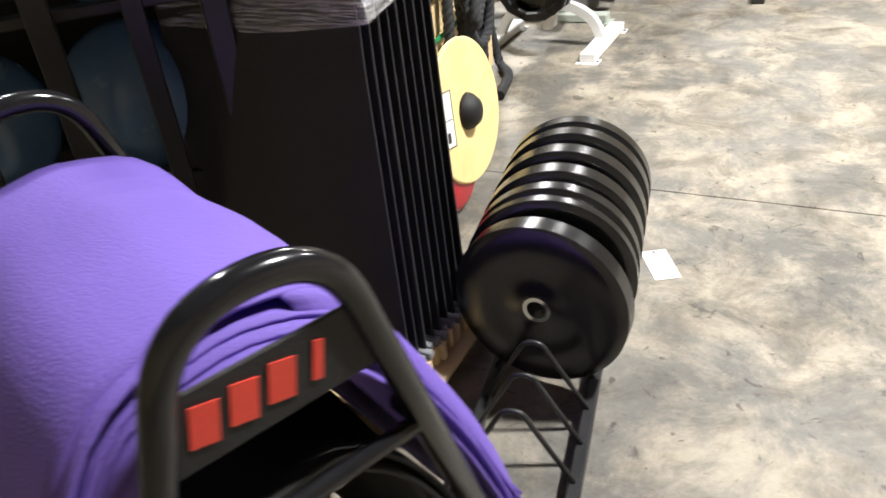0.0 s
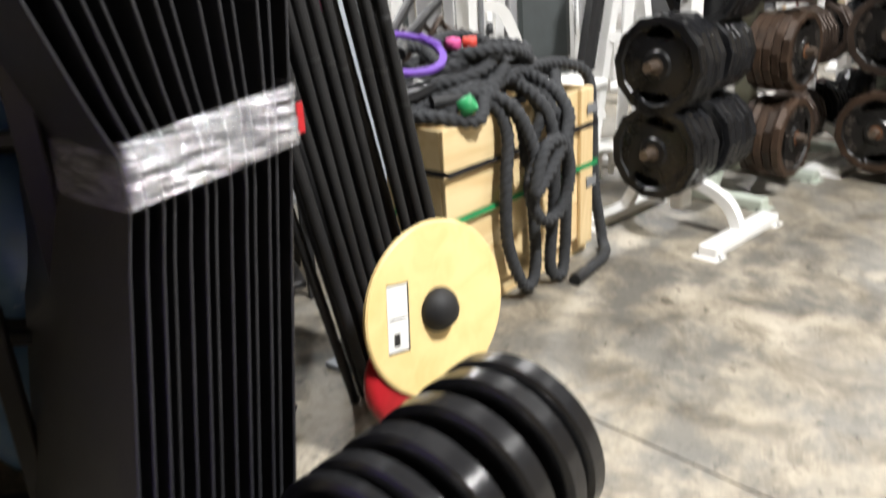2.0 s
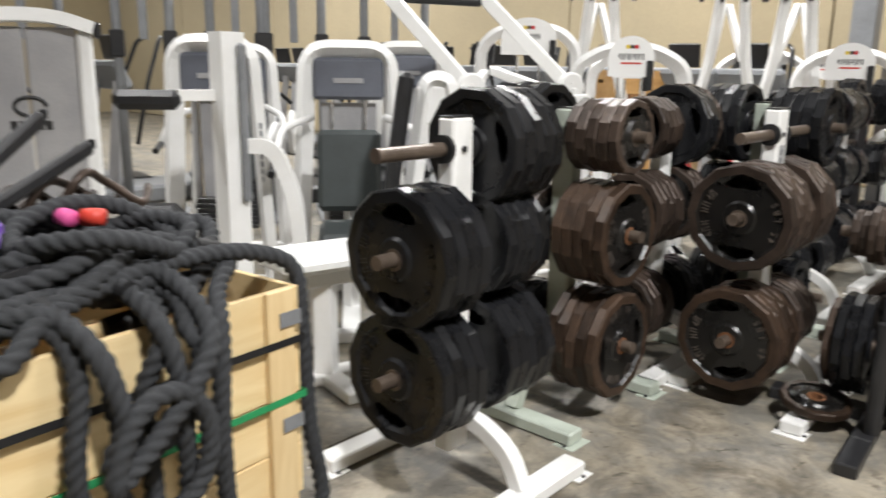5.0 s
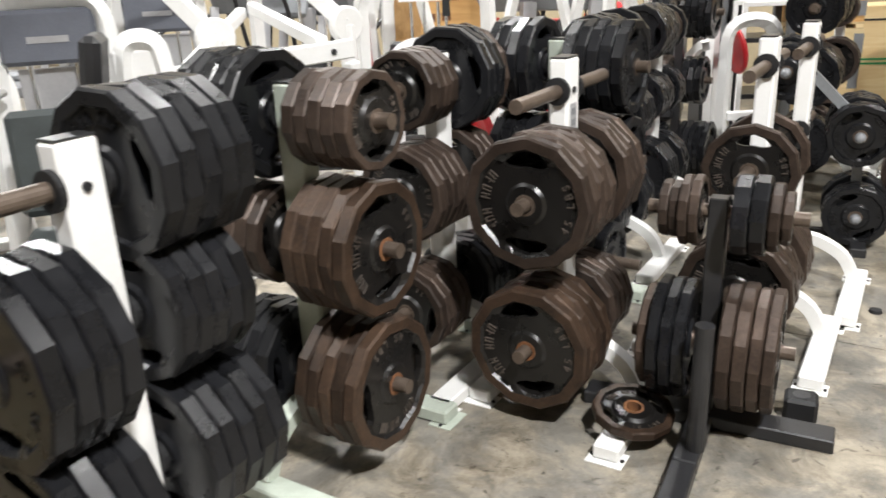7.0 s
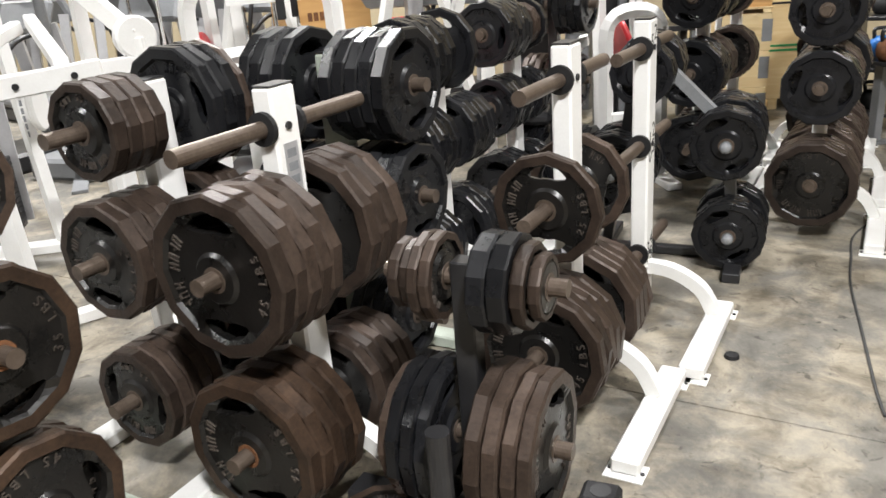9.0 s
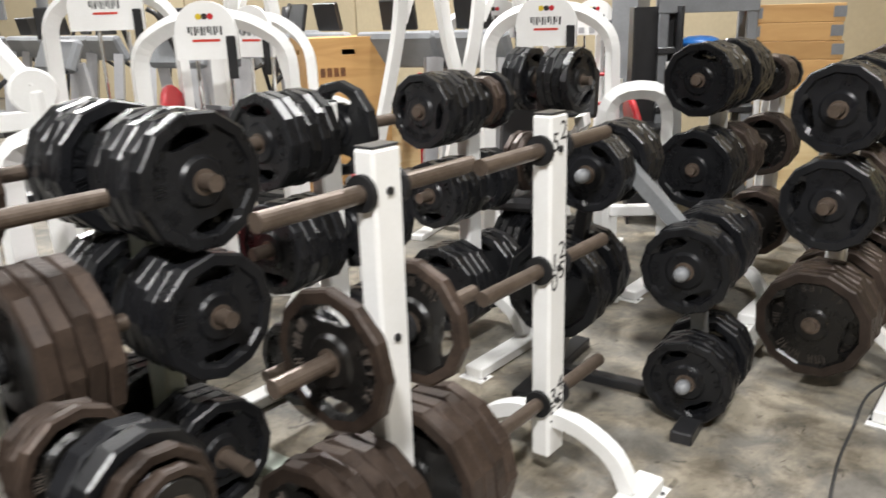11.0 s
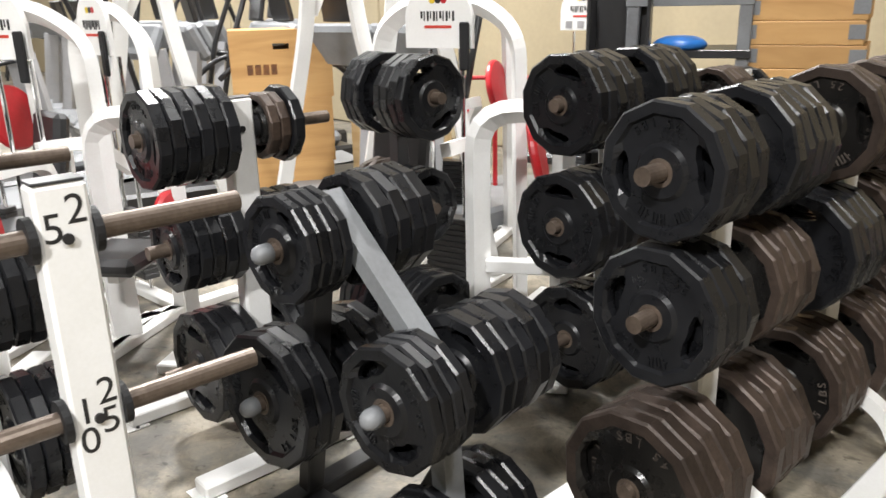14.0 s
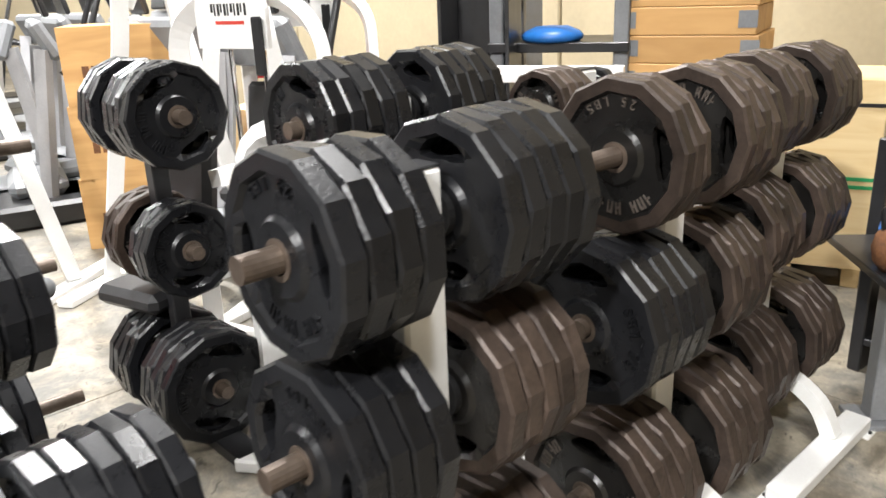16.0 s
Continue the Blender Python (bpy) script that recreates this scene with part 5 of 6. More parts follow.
def selector_machine(x, y, rz, h=1.52, w=0.56, seat=True, stripe=True):
    """White arch tower with a silver shroud, weight stack, rods, pad and seat."""
    t = thing("strength_machine", pose(x, y, 0, 0, 0, rz), "white arch-frame strength machine with dark grey pads", "gym machine", "arch machines")
    a = w / 2
    tube("arch_frame", [(-a - 0.05, 0, 0.06), (-a, 0, h * 0.62), (-a + 0.03, 0, h), (a - 0.03, 0, h), (a, 0, h * 0.62), (a + 0.05, 0, 0.06)], 0.06, 0.10, "white", t, 0.14)
    part("top_shroud", boxed((-a + 0.06, -0.03, h - 0.30), (a - 0.06, 0.03, h - 0.05), 0.02), "slate", t)
    part("name_plate", boxed((-0.09, -0.034, h - 0.20), (0.09, -0.0305, h - 0.17), 0), "silver", t)
    part("stack_guard", boxed((-0.17, 0.05, 0.2), (0.17, 0.062, h - 0.32), 0.004), "silver", t)
    stack_of(t, 0.26, 0.09, 0.18, 14)
    for s in (-0.1, 0.1):
        bm = bmesh.new()
        rod(bm, (s, 0, 0.1), (s, 0, h - 0.06), 0.009, 10)
        part("guide_rod", bm, "chrome", t)
    part("base", boxed((-a - 0.10, -0.06, 0), (a + 0.10, 0.06, 0.058), 0.006), "white", t)
    part("base", boxed((-0.05, -0.95, 0), (0.05, -0.061, 0.06), 0.006), "white", t)
    part("base", boxed((-0.30, -1.03, 0), (0.30, -0.951, 0.06), 0.006), "white", t)
    if stripe:
        for i in range(8):
            z = 0.72 + i * 0.045
            part("side_mark", boxed((a - 0.005 + 0.02, -0.0535, z), (a + 0.03, -0.051, z + 0.034), 0), "greysteel", t)
    if seat:
        tube("seat_post", [(0, -0.55, 0.06), (0, -0.55, 0.44)], 0.06, 0.06, "white", t)
        pad("seat", (0, -0.62, 0.49), (0.34, 0.36, 0.09), "vinyl", t, (4, 0, 0))
        tube("back_post", [(0, -0.40, 0.35), (0, -0.36, 0.95)], 0.05, 0.05, "white", t)
        pad("backrest", (0, -0.42, 0.82), (0.36, 0.09, 0.46), "vinyl", t, (-8, 0, 0))
        for s in (-1, 1):
            round_tube("arm", [(s * 0.22, -0.1, 1.1), (s * 0.38, -0.4, 1.05), (s * 0.40, -0.62, 0.88)], 0.022, "white", t)
            bm = bmesh.new()
            rod(bm, (s * 0.40, -0.62, 0.88), (s * 0.41, -0.74, 0.84), 0.021, 12)
            part("grip", bm, "rubber", t)
    bm = bmesh.new()
    lathe(bm, [(0.0, -0.02), (0.15, -0.02), (0.16, -0.008), (0.16, 0.008), (0.15, 0.02), (0.0, 0.02)], 28)
    part("cam", bm, "white", t, m=pose(a + 0.13, -0.12, 0.92, 0, 90, 0))
    return t


def shroud_machine(x, y, rz):
    """White round-topped shroud with a silver front and a plain logo mark."""
    t = thing("strength_machine", pose(x, y, 0, 0, 0, rz), "white and silver shrouded weight-stack machine with a dark emblem", "gym machine", "shrouded machines")
    for s in (-1, 1):
        part("side_frame", boxed((s * 0.325 - 0.045, -0.09, 0.05), (s * 0.325 + 0.045, 0.10, 1.58), 0.02), "white", t)
    bm = bmesh.new()
    sweep(bm, smooth_path([(-0.38, 0, 1.60), (-0.2, 0, 1.655), (0, 0, 1.67), (0.2, 0, 1.655), (0.38, 0, 1.60)], 0.05), 0.05, flat=(0.26, 0.075))
    part("top_cap", bm, "white", t)
    for s in (-1, 1):
        part("cap_end", boxed((s * 0.40 - 0.022, -0.12, 1.545), (s * 0.40 + 0.022, 0.12, 1.635), 0.012), "blacksteel", t)
    part("front_panel", boxed((-0.278, -0.05, 0.30), (-0.006, -0.03, 1.60), 0.01), "silver", t)
    part("front_panel", boxed((0.006, -0.05, 0.30), (0.278, -0.03, 1.60), 0.01), "silver", t)
    bm = bmesh.new()
    sweep(bm, [(0.085 * math.cos(k * 0.3), 0, 0.055 * math.sin(k * 0.3)) for k in range(16)], 0.012, 8)
    part("emblem", bm, "ink", t, m=pose(0, -0.054, 1.14))
    for i in range(5):
        part("emblem", boxed((-0.115 + i * 0.047, -0.0535, 1.0), (-0.078 + i * 0.047, -0.0505, 1.055), 0), "ink", t)
    part("base", boxed((-0.42, -0.25, 0), (0.42, 0.25, 0.05), 0.01), "white", t)
    tube("leg", [(0, -0.25, 0.03), (0, -1.0, 0.03)], 0.09, 0.06, "white", t)
    pad("seat", (0, -0.75, 0.5), (0.36, 0.4, 0.09), "blackvinyl", t)
    tube("seat_post", [(0, -0.75, 0.05), (0, -0.75, 0.45)], 0.07, 0.07, "white", t)


def post_machine(x, y, rz):
    t = thing("strength_machine", pose(x, y, 0, 0, 0, rz), "white single-post strength machine with a bent brace", "gym machine")
    tube("post", [(0, 0, 0.05), (0, 0, 1.55)], 0.10, 0.13, "white", t)
    part("post_guard", boxed((0.052, -0.05, 0.75), (0.085, 0.06, 1.50), 0.012), "greysteel", t)
    tube("brace", [(0.05, 0, 1.02), (0.20, 0, 1.02), (0.30, -0.02, 0.78), (0.36, -0.04, 0.06)], 0.055, 0.07, "white", t, 0.1)
    part("base", boxed((-0.35, -0.05, 0), (0.45, 0.05, 0.05), 0.006), "white", t)
    part("base", boxed((-0.05, -0.6, 0), (0.05, -0.051, 0.05), 0.006), "white", t)
    pad("roller", (-0.35, -0.1, 1.24), (0.30, 0.09, 0.09), "blackvinyl", t)
    tube("arm", [(-0.05, 0, 1.26), (-0.22, -0.08, 1.26)], 0.05, 0.05, "white", t)
    pad("thigh_pad", (-0.30, -0.30, 0.72), (0.26, 0.16, 0.14), "blackvinyl", t)
    tube("pad_post", [(-0.30, -0.2, 0.05), (-0.30, -0.25, 0.66)], 0.05, 0.05, "white", t)


def press_machine():
    """Plate-loaded press with two long sloping white arms and a black roller between."""
    t = thing("strength_machine", pose(0, 0, 0), "white plate-loaded press with long sloping arms and a black bar", "gym machine")
    A, B = Vector((-3.05, 3.25, 1.86)), Vector((-2.52, 3.75, 1.86))
    a2, b2 = Vector((-2.45, 3.10, 1.27)), Vector((-1.90, 3.62, 1.28))
    for p, q in ((A, a2), (B, b2)):
        bm = bmesh.new()
        bar(bm, p, q, 0.06, 0.085, 0.006)
        part("arm", bm, "white", t)
    bm = bmesh.new()
    rod(bm, A + Vector((0.03, 0.03, -0.03)), B - Vector((0.03, 0.03, 0.03)), 0.028, 14)
    part("roller", bm, "blackvinyl", t)
    for p in (a2, b2):
        bm = bmesh.new()
        bar(bm, p, (p.x + 0.05, p.y, 0.05), 0.07, 0.09, 0.006)
        part("upright", bm, "white", t)
        bm = bmesh.new()
        lathe(bm, [(0.0, -0.03), (0.09, -0.03), (0.1, -0.02), (0.1, 0.02), (0.09, 0.03), (0.0, 0.03)], 24)
        part("pivot", bm, "white", t, m=Matrix.Translation(p) @ pose(0, 0, 0, 90, 0, 45))
    bm = bmesh.new()
    bar(bm, a2 + Vector((0, 0, -0.12)), b2 + Vector((0, 0, -0.12)), 0.06, 0.08, 0.006)
    part("cross_tube", bm, "white", t)
    bm = bmesh.new()
    bar(bm, (-2.45, 3.1, 0.03), (-1.84, 3.62, 0.03), 0.08, 0.06, 0.006)
    part("base", bm, "white", t)
    # near side truss with bolted plates
    p0, p1 = Vector((-2.48, 2.60, 1.15)), Vector((-1.72, 2.85, 1.225))
    for a, b, w in ((p0, p1, 0.085), ((-1.86, 2.83, 1.25), (-2.45, 3.74, 1.385), 0.06), ((-2.42, 2.64, 1.18), (-2.50, 3.70, 1.36), 0.06), ((-1.74, 2.86, 1.16), (-1.72, 2.90, 0.05), 0.07), ((-2.44, 2.63, 1.08), (-2.47, 2.62, 0.05), 0.07), ((-1.72, 2.90, 0.03), (-1.84, 3.58, 0.03), 0.06)):
        bm = bmesh.new()
        bar(bm, a, b, 0.055, w, 0.006)
        part("truss_bar", bm, "white", t)
    for f in (0.12, 0.38, 0.62, 0.88):
        c = p0.lerp(p1, f)
        bm = bmesh.new()
        rod(bm, c + Vector((0.010, -0.028, 0)), c + Vector((0.013, -0.036, 0)), 0.013, 10)
        part("bolt", bm, "blacksteel", t)
    # near frame with black back pad
    m = pose(-2.50, 2.12, 0, 0, 0, 20)
    u = thing("incline_bench", m, "white-framed incline bench with a long black pad", "bench")
    tube("frame", [(-0.10, 0, 0.06), (-0.02, 0, 0.75), (0.06, 0, 1.34), (0.16, 0, 1.34), (0.22, 0, 0.9), (0.26, 0, 0.06)], 0.06, 0.075, "white", u, 0.06)
    part("gusset", boxed((0.0, -0.02, 1.12), (0.17, 0.02, 1.31), 0.01), "white", u)
    tube("cross_tube", [(0.0, 0, 0.78), (0.22, 0, 0.78)], 0.05, 0.06, "white", u)
    pad("back_pad", (-0.10, 0, 0.98), (0.075, 0.28, 0.80), "blackvinyl", u, (0, 8, 0))
    part("foot", boxed((-0.20, -0.28, 0), (0.36, 0.28, 0.055), 0.01), "white", u)


def cable_frame(x, y, rz, w=0.62, h=2.2, mt="silver"):
    t = thing("cable_machine", pose(x, y, 0, 0, 0, rz), "tall grey tubular cable frame with pulley arms", "gym machine", "cable frames")
    a = w / 2
    round_tube("frame", [(-a, 0, 0.03), (-a, 0, h), (a, 0, h), (a, 0, 0.03)], 0.042, mt, t, 0.16)
    for s in (-1, 1):
        part("carriage", boxed((s * a - 0.06, -0.06, 1.45), (s * a + 0.06, 0.06, 1.68), 0.01), "blacksteel", t)
        part("foot", boxed((s * a - 0.06, -0.45, 0), (s * a + 0.06, 0.45, 0.028), 0.004), mt, t)
        bm = bmesh.new()
        lathe(bm, [(0.0, -0.015), (0.055, -0.015), (0.045, 0.0), (0.055, 0.015), (0.0, 0.015)], 20)
        part("pulley", bm, "blacksteel", t, m=pose(s * (a - 0.12), 0, h - 0.09, 90, 0, 0))
    bm = bmesh.new()
    bar(bm, (0, 0, h - 0.6), (0, 0, h - 0.03), 0.07, 0.07)
    part("mast", bm, mt, t)


def circuit_machine(x, y, rz, w=0.92, h=1.62, sign_w=0.46, red=True, legs=True):
    """White bent-tube machine with a round-topped printed sign, rods, weight stack and a red disc."""
    t = thing("circuit_machine", pose(x, y, 0, 0, 0, rz), "white bent-tube circuit machine with a printed round-topped sign", "gym machine", "circuit machines")
    a = w / 2
    if legs:
        tube("arch_frame", [(-a - 0.02, 0, 0.05), (-a, 0, h - 0.20), (-sign_w / 2, 0, h - 0.06), (sign_w / 2, 0, h - 0.06), (a, 0, h - 0.20), (a + 0.02, 0, 0.05)], 0.055, 0.085, "white", t, 0.12)
        part("base", boxed((-a - 0.06, -0.45, 0), (-a + 0.02, 0.35, 0.048), 0.006), "white", t)
        part("base", boxed((a - 0.02, -0.45, 0), (a + 0.06, 0.35, 0.048), 0.006), "white", t)
        part("base", boxed((-a + 0.021, -0.04, 0), (a - 0.021, 0.04, 0.048), 0.006), "white", t)
    else:
        tube("post", [(0.06, 0.02, 0.03), (0.06, 0.02, h - 0.1)], 0.08, 0.08, "white", t)
        part("base", boxed((-0.25, -0.25, 0), (0.3, 0.25, 0.03), 0.006), "white", t)
    # sign: flat bottom, rounded top
    bm = bmesh.new()
    sw = sign_w / 2
    out = [(-sw, h - 0.27), (sw, h - 0.27), (sw, h - 0.12)] + [(sw * 0.98 * math.cos(q), h - 0.12 + 0.15 * math.sin(q)) for q in [math.pi * k / 12 for k in range(1, 12)]] + [(-sw, h - 0.12)]
    f0 = [bm.verts.new((px_, -0.052, pz)) for px_, pz in out]
    f1 = [bm.verts.new((px_, -0.075, pz)) for px_, pz in out]
    bm.faces.new(f0)
    bm.faces.new(f1[::-1])
    for i in range(len(out)):
        j = (i + 1) % len(out)
        bm.faces.new((f0[i], f0[j], f1[j], f1[i]))
    sg = part("sign", bm, "white", t, "white printed sign with coloured dots")
    for i, c in enumerate(("yellow", "ink", "red")):
        bm = bmesh.new()
        lathe(bm, [(0.0, 0.001), (0.016, 0.001), (0.016, -0.001), (0.0, -0.001)], 16)
        part("dot", bm, c, sg, m=pose(-0.03 + i * 0.032, -0.0765, h - 0.05, 90, 0, 0))
    for i in range(11):
        tall = 0.0 if i % 3 else 0.012
        part("print_bar", boxed((-0.095 + i * 0.0175, -0.0775, h - 0.145 + tall), (-0.095 + i * 0.0175 + (0.007 if i % 2 else 0.011), -0.0755, h - 0.10), 0), "ink", sg)
    part("print_bar", boxed((-0.075, -0.0775, h - 0.178), (0.075, -0.0755, h - 0.165), 0), "redink", sg)
    for i in range(0 if legs else 4):
        part("print_bar", boxed((-sw + 0.04 + i * 0.09, -0.0775, h - 0.255), (-sw + 0.09 + i * 0.09, -0.0755, h - 0.205), 0), "silver", sg)
    for s in (-0.09, 0.09):
        bm = bmesh.new()
        rod(bm, (s, 0, 0.06), (s, 0, h - 0.28), 0.011, 10)
        part("guide_rod", bm, "chrome", t)
    stack_of(t, 0.24, 0.09, 0.12, 12)
    pad("strap_loop", (sw - 0.03, -0.095, h - 0.26), (0.05, 0.02, 0.22), "rubber", t)
    tube("lever", [(a * 0.4, -0.05, 0.75), (a * 0.8, -0.3, 0.95), (a * 0.8, -0.55, 0.95)], 0.05, 0.06, "white", t, 0.1)
    pad("seat", (-0.05, -0.55, 0.50), (0.32, 0.36, 0.08), "blackvinyl", t)
    tube("seat_post", [(-0.05, -0.55, 0.04), (-0.05, -0.55, 0.46)], 0.06, 0.06, "white", t)
    part("base", boxed((-0.09, -0.62, 0), (-0.01, -0.046, 0.045), 0.006), "white", t)
    pad("backrest", (-0.05, -0.36, 0.86), (0.30, 0.08, 0.42), "blackvinyl", t, (-10, 0, 0))
    tube("back_post", [(-0.05, -0.30, 0.46), (-0.05, -0.28, 0.95)], 0.05, 0.05, "white", t)
    if red:
        bm = bmesh.new()
        lathe(bm, [(0.0, -0.02), (0.16, -0.02), (0.17, -0.01), (0.17, 0.01), (0.16, 0.02), (0.05, 0.024), (0.0, 0.024)], 36)
        part("red_cam", bm, "red", t, "round red plastic cam cover", m=pose(a - 0.02, -0.14, 1.02, 0, 80, 0))


def hoop_frame(x, y, rz, w=0.40, h=1.12, cam_at=(0.27, -0.10, 0.74), seat=True):
    """Low white rounded hoop with a seat pad, part of a floor machine."""
    t = thing("floor_machine", pose(x, y, 0, 0, 0, rz), "low white hoop-framed machine with a black seat" if seat else "low white hoop-framed machine with a red cam", "gym machine", "hoop machines")
    a = w / 2
    tube("hoop", [(-a, 0, 0.05), (-a, 0, h), (a, 0, h), (a, 0, 0.05)], 0.06, 0.09, "white", t, 0.17)
    part("foot", boxed((-a - 0.05, -0.30, 0), (-a + 0.05, 0.30, 0.048), 0.006), "white", t)
    part("foot", boxed((a - 0.05, -0.30, 0), (a + 0.05, 0.30, 0.048), 0.006), "white", t)
    part("rail", boxed((-a + 0.035, -0.03, 0.42), (a - 0.035, 0.03, 0.48), 0.006), "white", t)
    if seat:
        pad("seat", (0, -0.22, 0.52), (0.30, 0.34, 0.08), "blackvinyl", t)
        tube("seat_arm", [(0, -0.03, 0.45), (0, -0.3, 0.45)], 0.05, 0.05, "white", t)
    bm = bmesh.new()
    lathe(bm, [(0.0, -0.02), (0.17, -0.02), (0.185, -0.008), (0.185, 0.008), (0.17, 0.02), (0.05, 0.026), (0.0, 0.026)], 36)
    part("red_cam", bm, "red", t, "round red plastic cam cover", m=pose(*cam_at, 0, 78, 0))


def cardio(x, y, rz, kind):
    t = thing("treadmill" if kind == 0 else "cross_trainer", pose(x, y, 0, 0, 0, rz), "dark grey treadmill with a raised console" if kind == 0 else "grey cross trainer with curved handles and a screen", "cardio machine", "cardio machines")
    part("deck", boxed((-0.36, -0.9, 0.0), (0.36, 0.9, 0.18), 0.03), "blacksteel" if kind == 0 else "greysteel", t)
    for s in (-1, 1):
        tube("upright", [(s * 0.33, 0.7, 0.1), (s * 0.31, 0.55, 1.22)], 0.07, 0.10, "silver", t)
        round_tube("handle", [(s * 0.31, 0.55, 1.18), (s * 0.33, 0.2, 1.12), (s * 0.33, 0.05, 1.0)] if kind == 0 else [(s * 0.28, 0.4, 0.6), (s * 0.30, 0.25, 1.25), (s * 0.26, 0.10, 1.62), (s * 0.2, 0.05, 1.66)], 0.022, "blacksteel", t)
    part("console", boxed((-0.36, -0.05, -0.15), (0.36, 0.05, 0.15), 0.03), "greysteel", t, m=pose(0, 0.52, 1.28, -25, 0, 0))
    part("screen", boxed((-0.16, -0.02, -0.12), (0.16, 0.02, 0.12), 0.01), "blacksteel", t, m=pose(0, 0.50, 1.55, -12, 0, 0))
    part("motor_cover", boxed((-0.34, 0.55, 0.181), (0.34, 0.95, 0.32), 0.05), "greysteel", t)


selector_machine(-3.16, 2.86, 22, 1.50, 0.55)
selector_machine(-3.86, 2.50, 12, 1.52, 0.52, seat=False)
selector_machine(-3.22, 4.25, 14, 1.54, 0.54, seat=False)
selector_machine(-4.35, 3.60, 20, 1.50, 0.56)
shroud_machine(-4.98, 2.28, 40)
shroud_machine(-5.95, 1.62, 40)
post_machine(-3.30, 1.70, 22)
press_machine()
for x, y, rz, w in ((-5.72, 4.45, 30, 0.44), (-5.05, 4.85, 30, 0.44), (-4.60, 5.10, 28, 0.50), (-6.95, 4.40, 34, 0.62), (-3.9, 5.9, 24, 0.6)):
    cable_frame(x, y, rz, w, mt="greysteel")
circuit_machine(-1.56, 4.62, 6, 0.84, 1.62, 0.34, red=False)
circuit_machine(-1.54, 5.20, -22, 0.80, 1.60, 0.34, red=False)
circuit_machine(0.17, 5.60, -10, 0.78, 1.61, 0.37, red=False)
circuit_machine(0.42, 7.85, -8, 0.70, 1.60, 0.34, red=False, legs=False)
circuit_machine(-0.35, 7.0, -2, 0.85, 1.62)
circuit_machine(-2.42, 5.05, 8, 0.80, 1.78, red=True)
hoop_frame(-1.50, 4.0, 18, 0.42, 1.12)
hoop_frame(-0.98, 4.66, 12, 0.38, 1.10, (0.20, -0.06, 0.60))
hoop_frame(0.70, 5.04, 10, 0.36, 1.12, (0.05, 0.34, 0.88), seat=False)
hoop_frame(-1.45, 3.15, 24, 0.40, 1.15)
rnd = random.Random(2)
for i in range(14):
    f = i / 13
    u, v = -13.0 + 9.5 * f, 6.3 + rnd.uniform(-0.5, 0.4)
    p = ROOM @ Vector((u, v, 0))
    cardio(p.x, p.y, RZ + 180 + rnd.uniform(-15, 15), i % 3 == 1)
for x, y, rz, k in ((-2.6, 7.3, -40, 0), (-3.5, 6.9, -20, 1), (-4.6, 6.6, -30, 0), (-3.0, 8.3, -30, 1), (-5.4, 6.3, 150, 0), (-6.4, 5.6, 150, 1), (-7.4, 5.2, 140, 0)):
    cardio(x, y, rz, k)


def tall_frame(x, y, rz):
    """White A-shaped lat tower: sloping posts, top bar and pulley plate."""
    t = thing("lat_tower", pose(x, y, 0, 0, 0, rz), "tall white sloping-post pulley tower", "gym machine", "pulley towers")
    for s in (-1, 1):
        tube("sloping_post", [(s * 0.50, 0, 0.04), (s * 0.16, 0, 1.45), (s * 0.10, 0, 2.1)], 0.06, 0.08, "white", t, 0.2)
        tube("strut", [(s * 0.14, 0.02, 1.5), (s * 0.02, 0.32, 2.0)], 0.05, 0.06, "white", t)
        part("foot", boxed((s * 0.5 - 0.05, -0.4, 0), (s * 0.5 + 0.05, 0.4, 0.04), 0.005), "white", t)
    tube("top_bar", [(-0.36, 0, 2.12), (0.36, 0, 2.12)], 0.07, 0.07, "white", t)
    for s in (-0.28, -0.1, 0.1, 0.28):
        bm = bmesh.new()
        lathe(bm, [(0.0, -0.015), (0.05, -0.015), (0.04, 0.0), (0.05, 0.015), (0.0, 0.015)], 18)
        part("pulley", bm, "blacksteel", t, m=pose(s, -0.05, 2.05, 90, 0, 90))


tall_frame(-0.75, 6.15, 5)
tall_frame(-0.20, 6.10, -12)
tall_frame(-1.9, 5.9, 10)


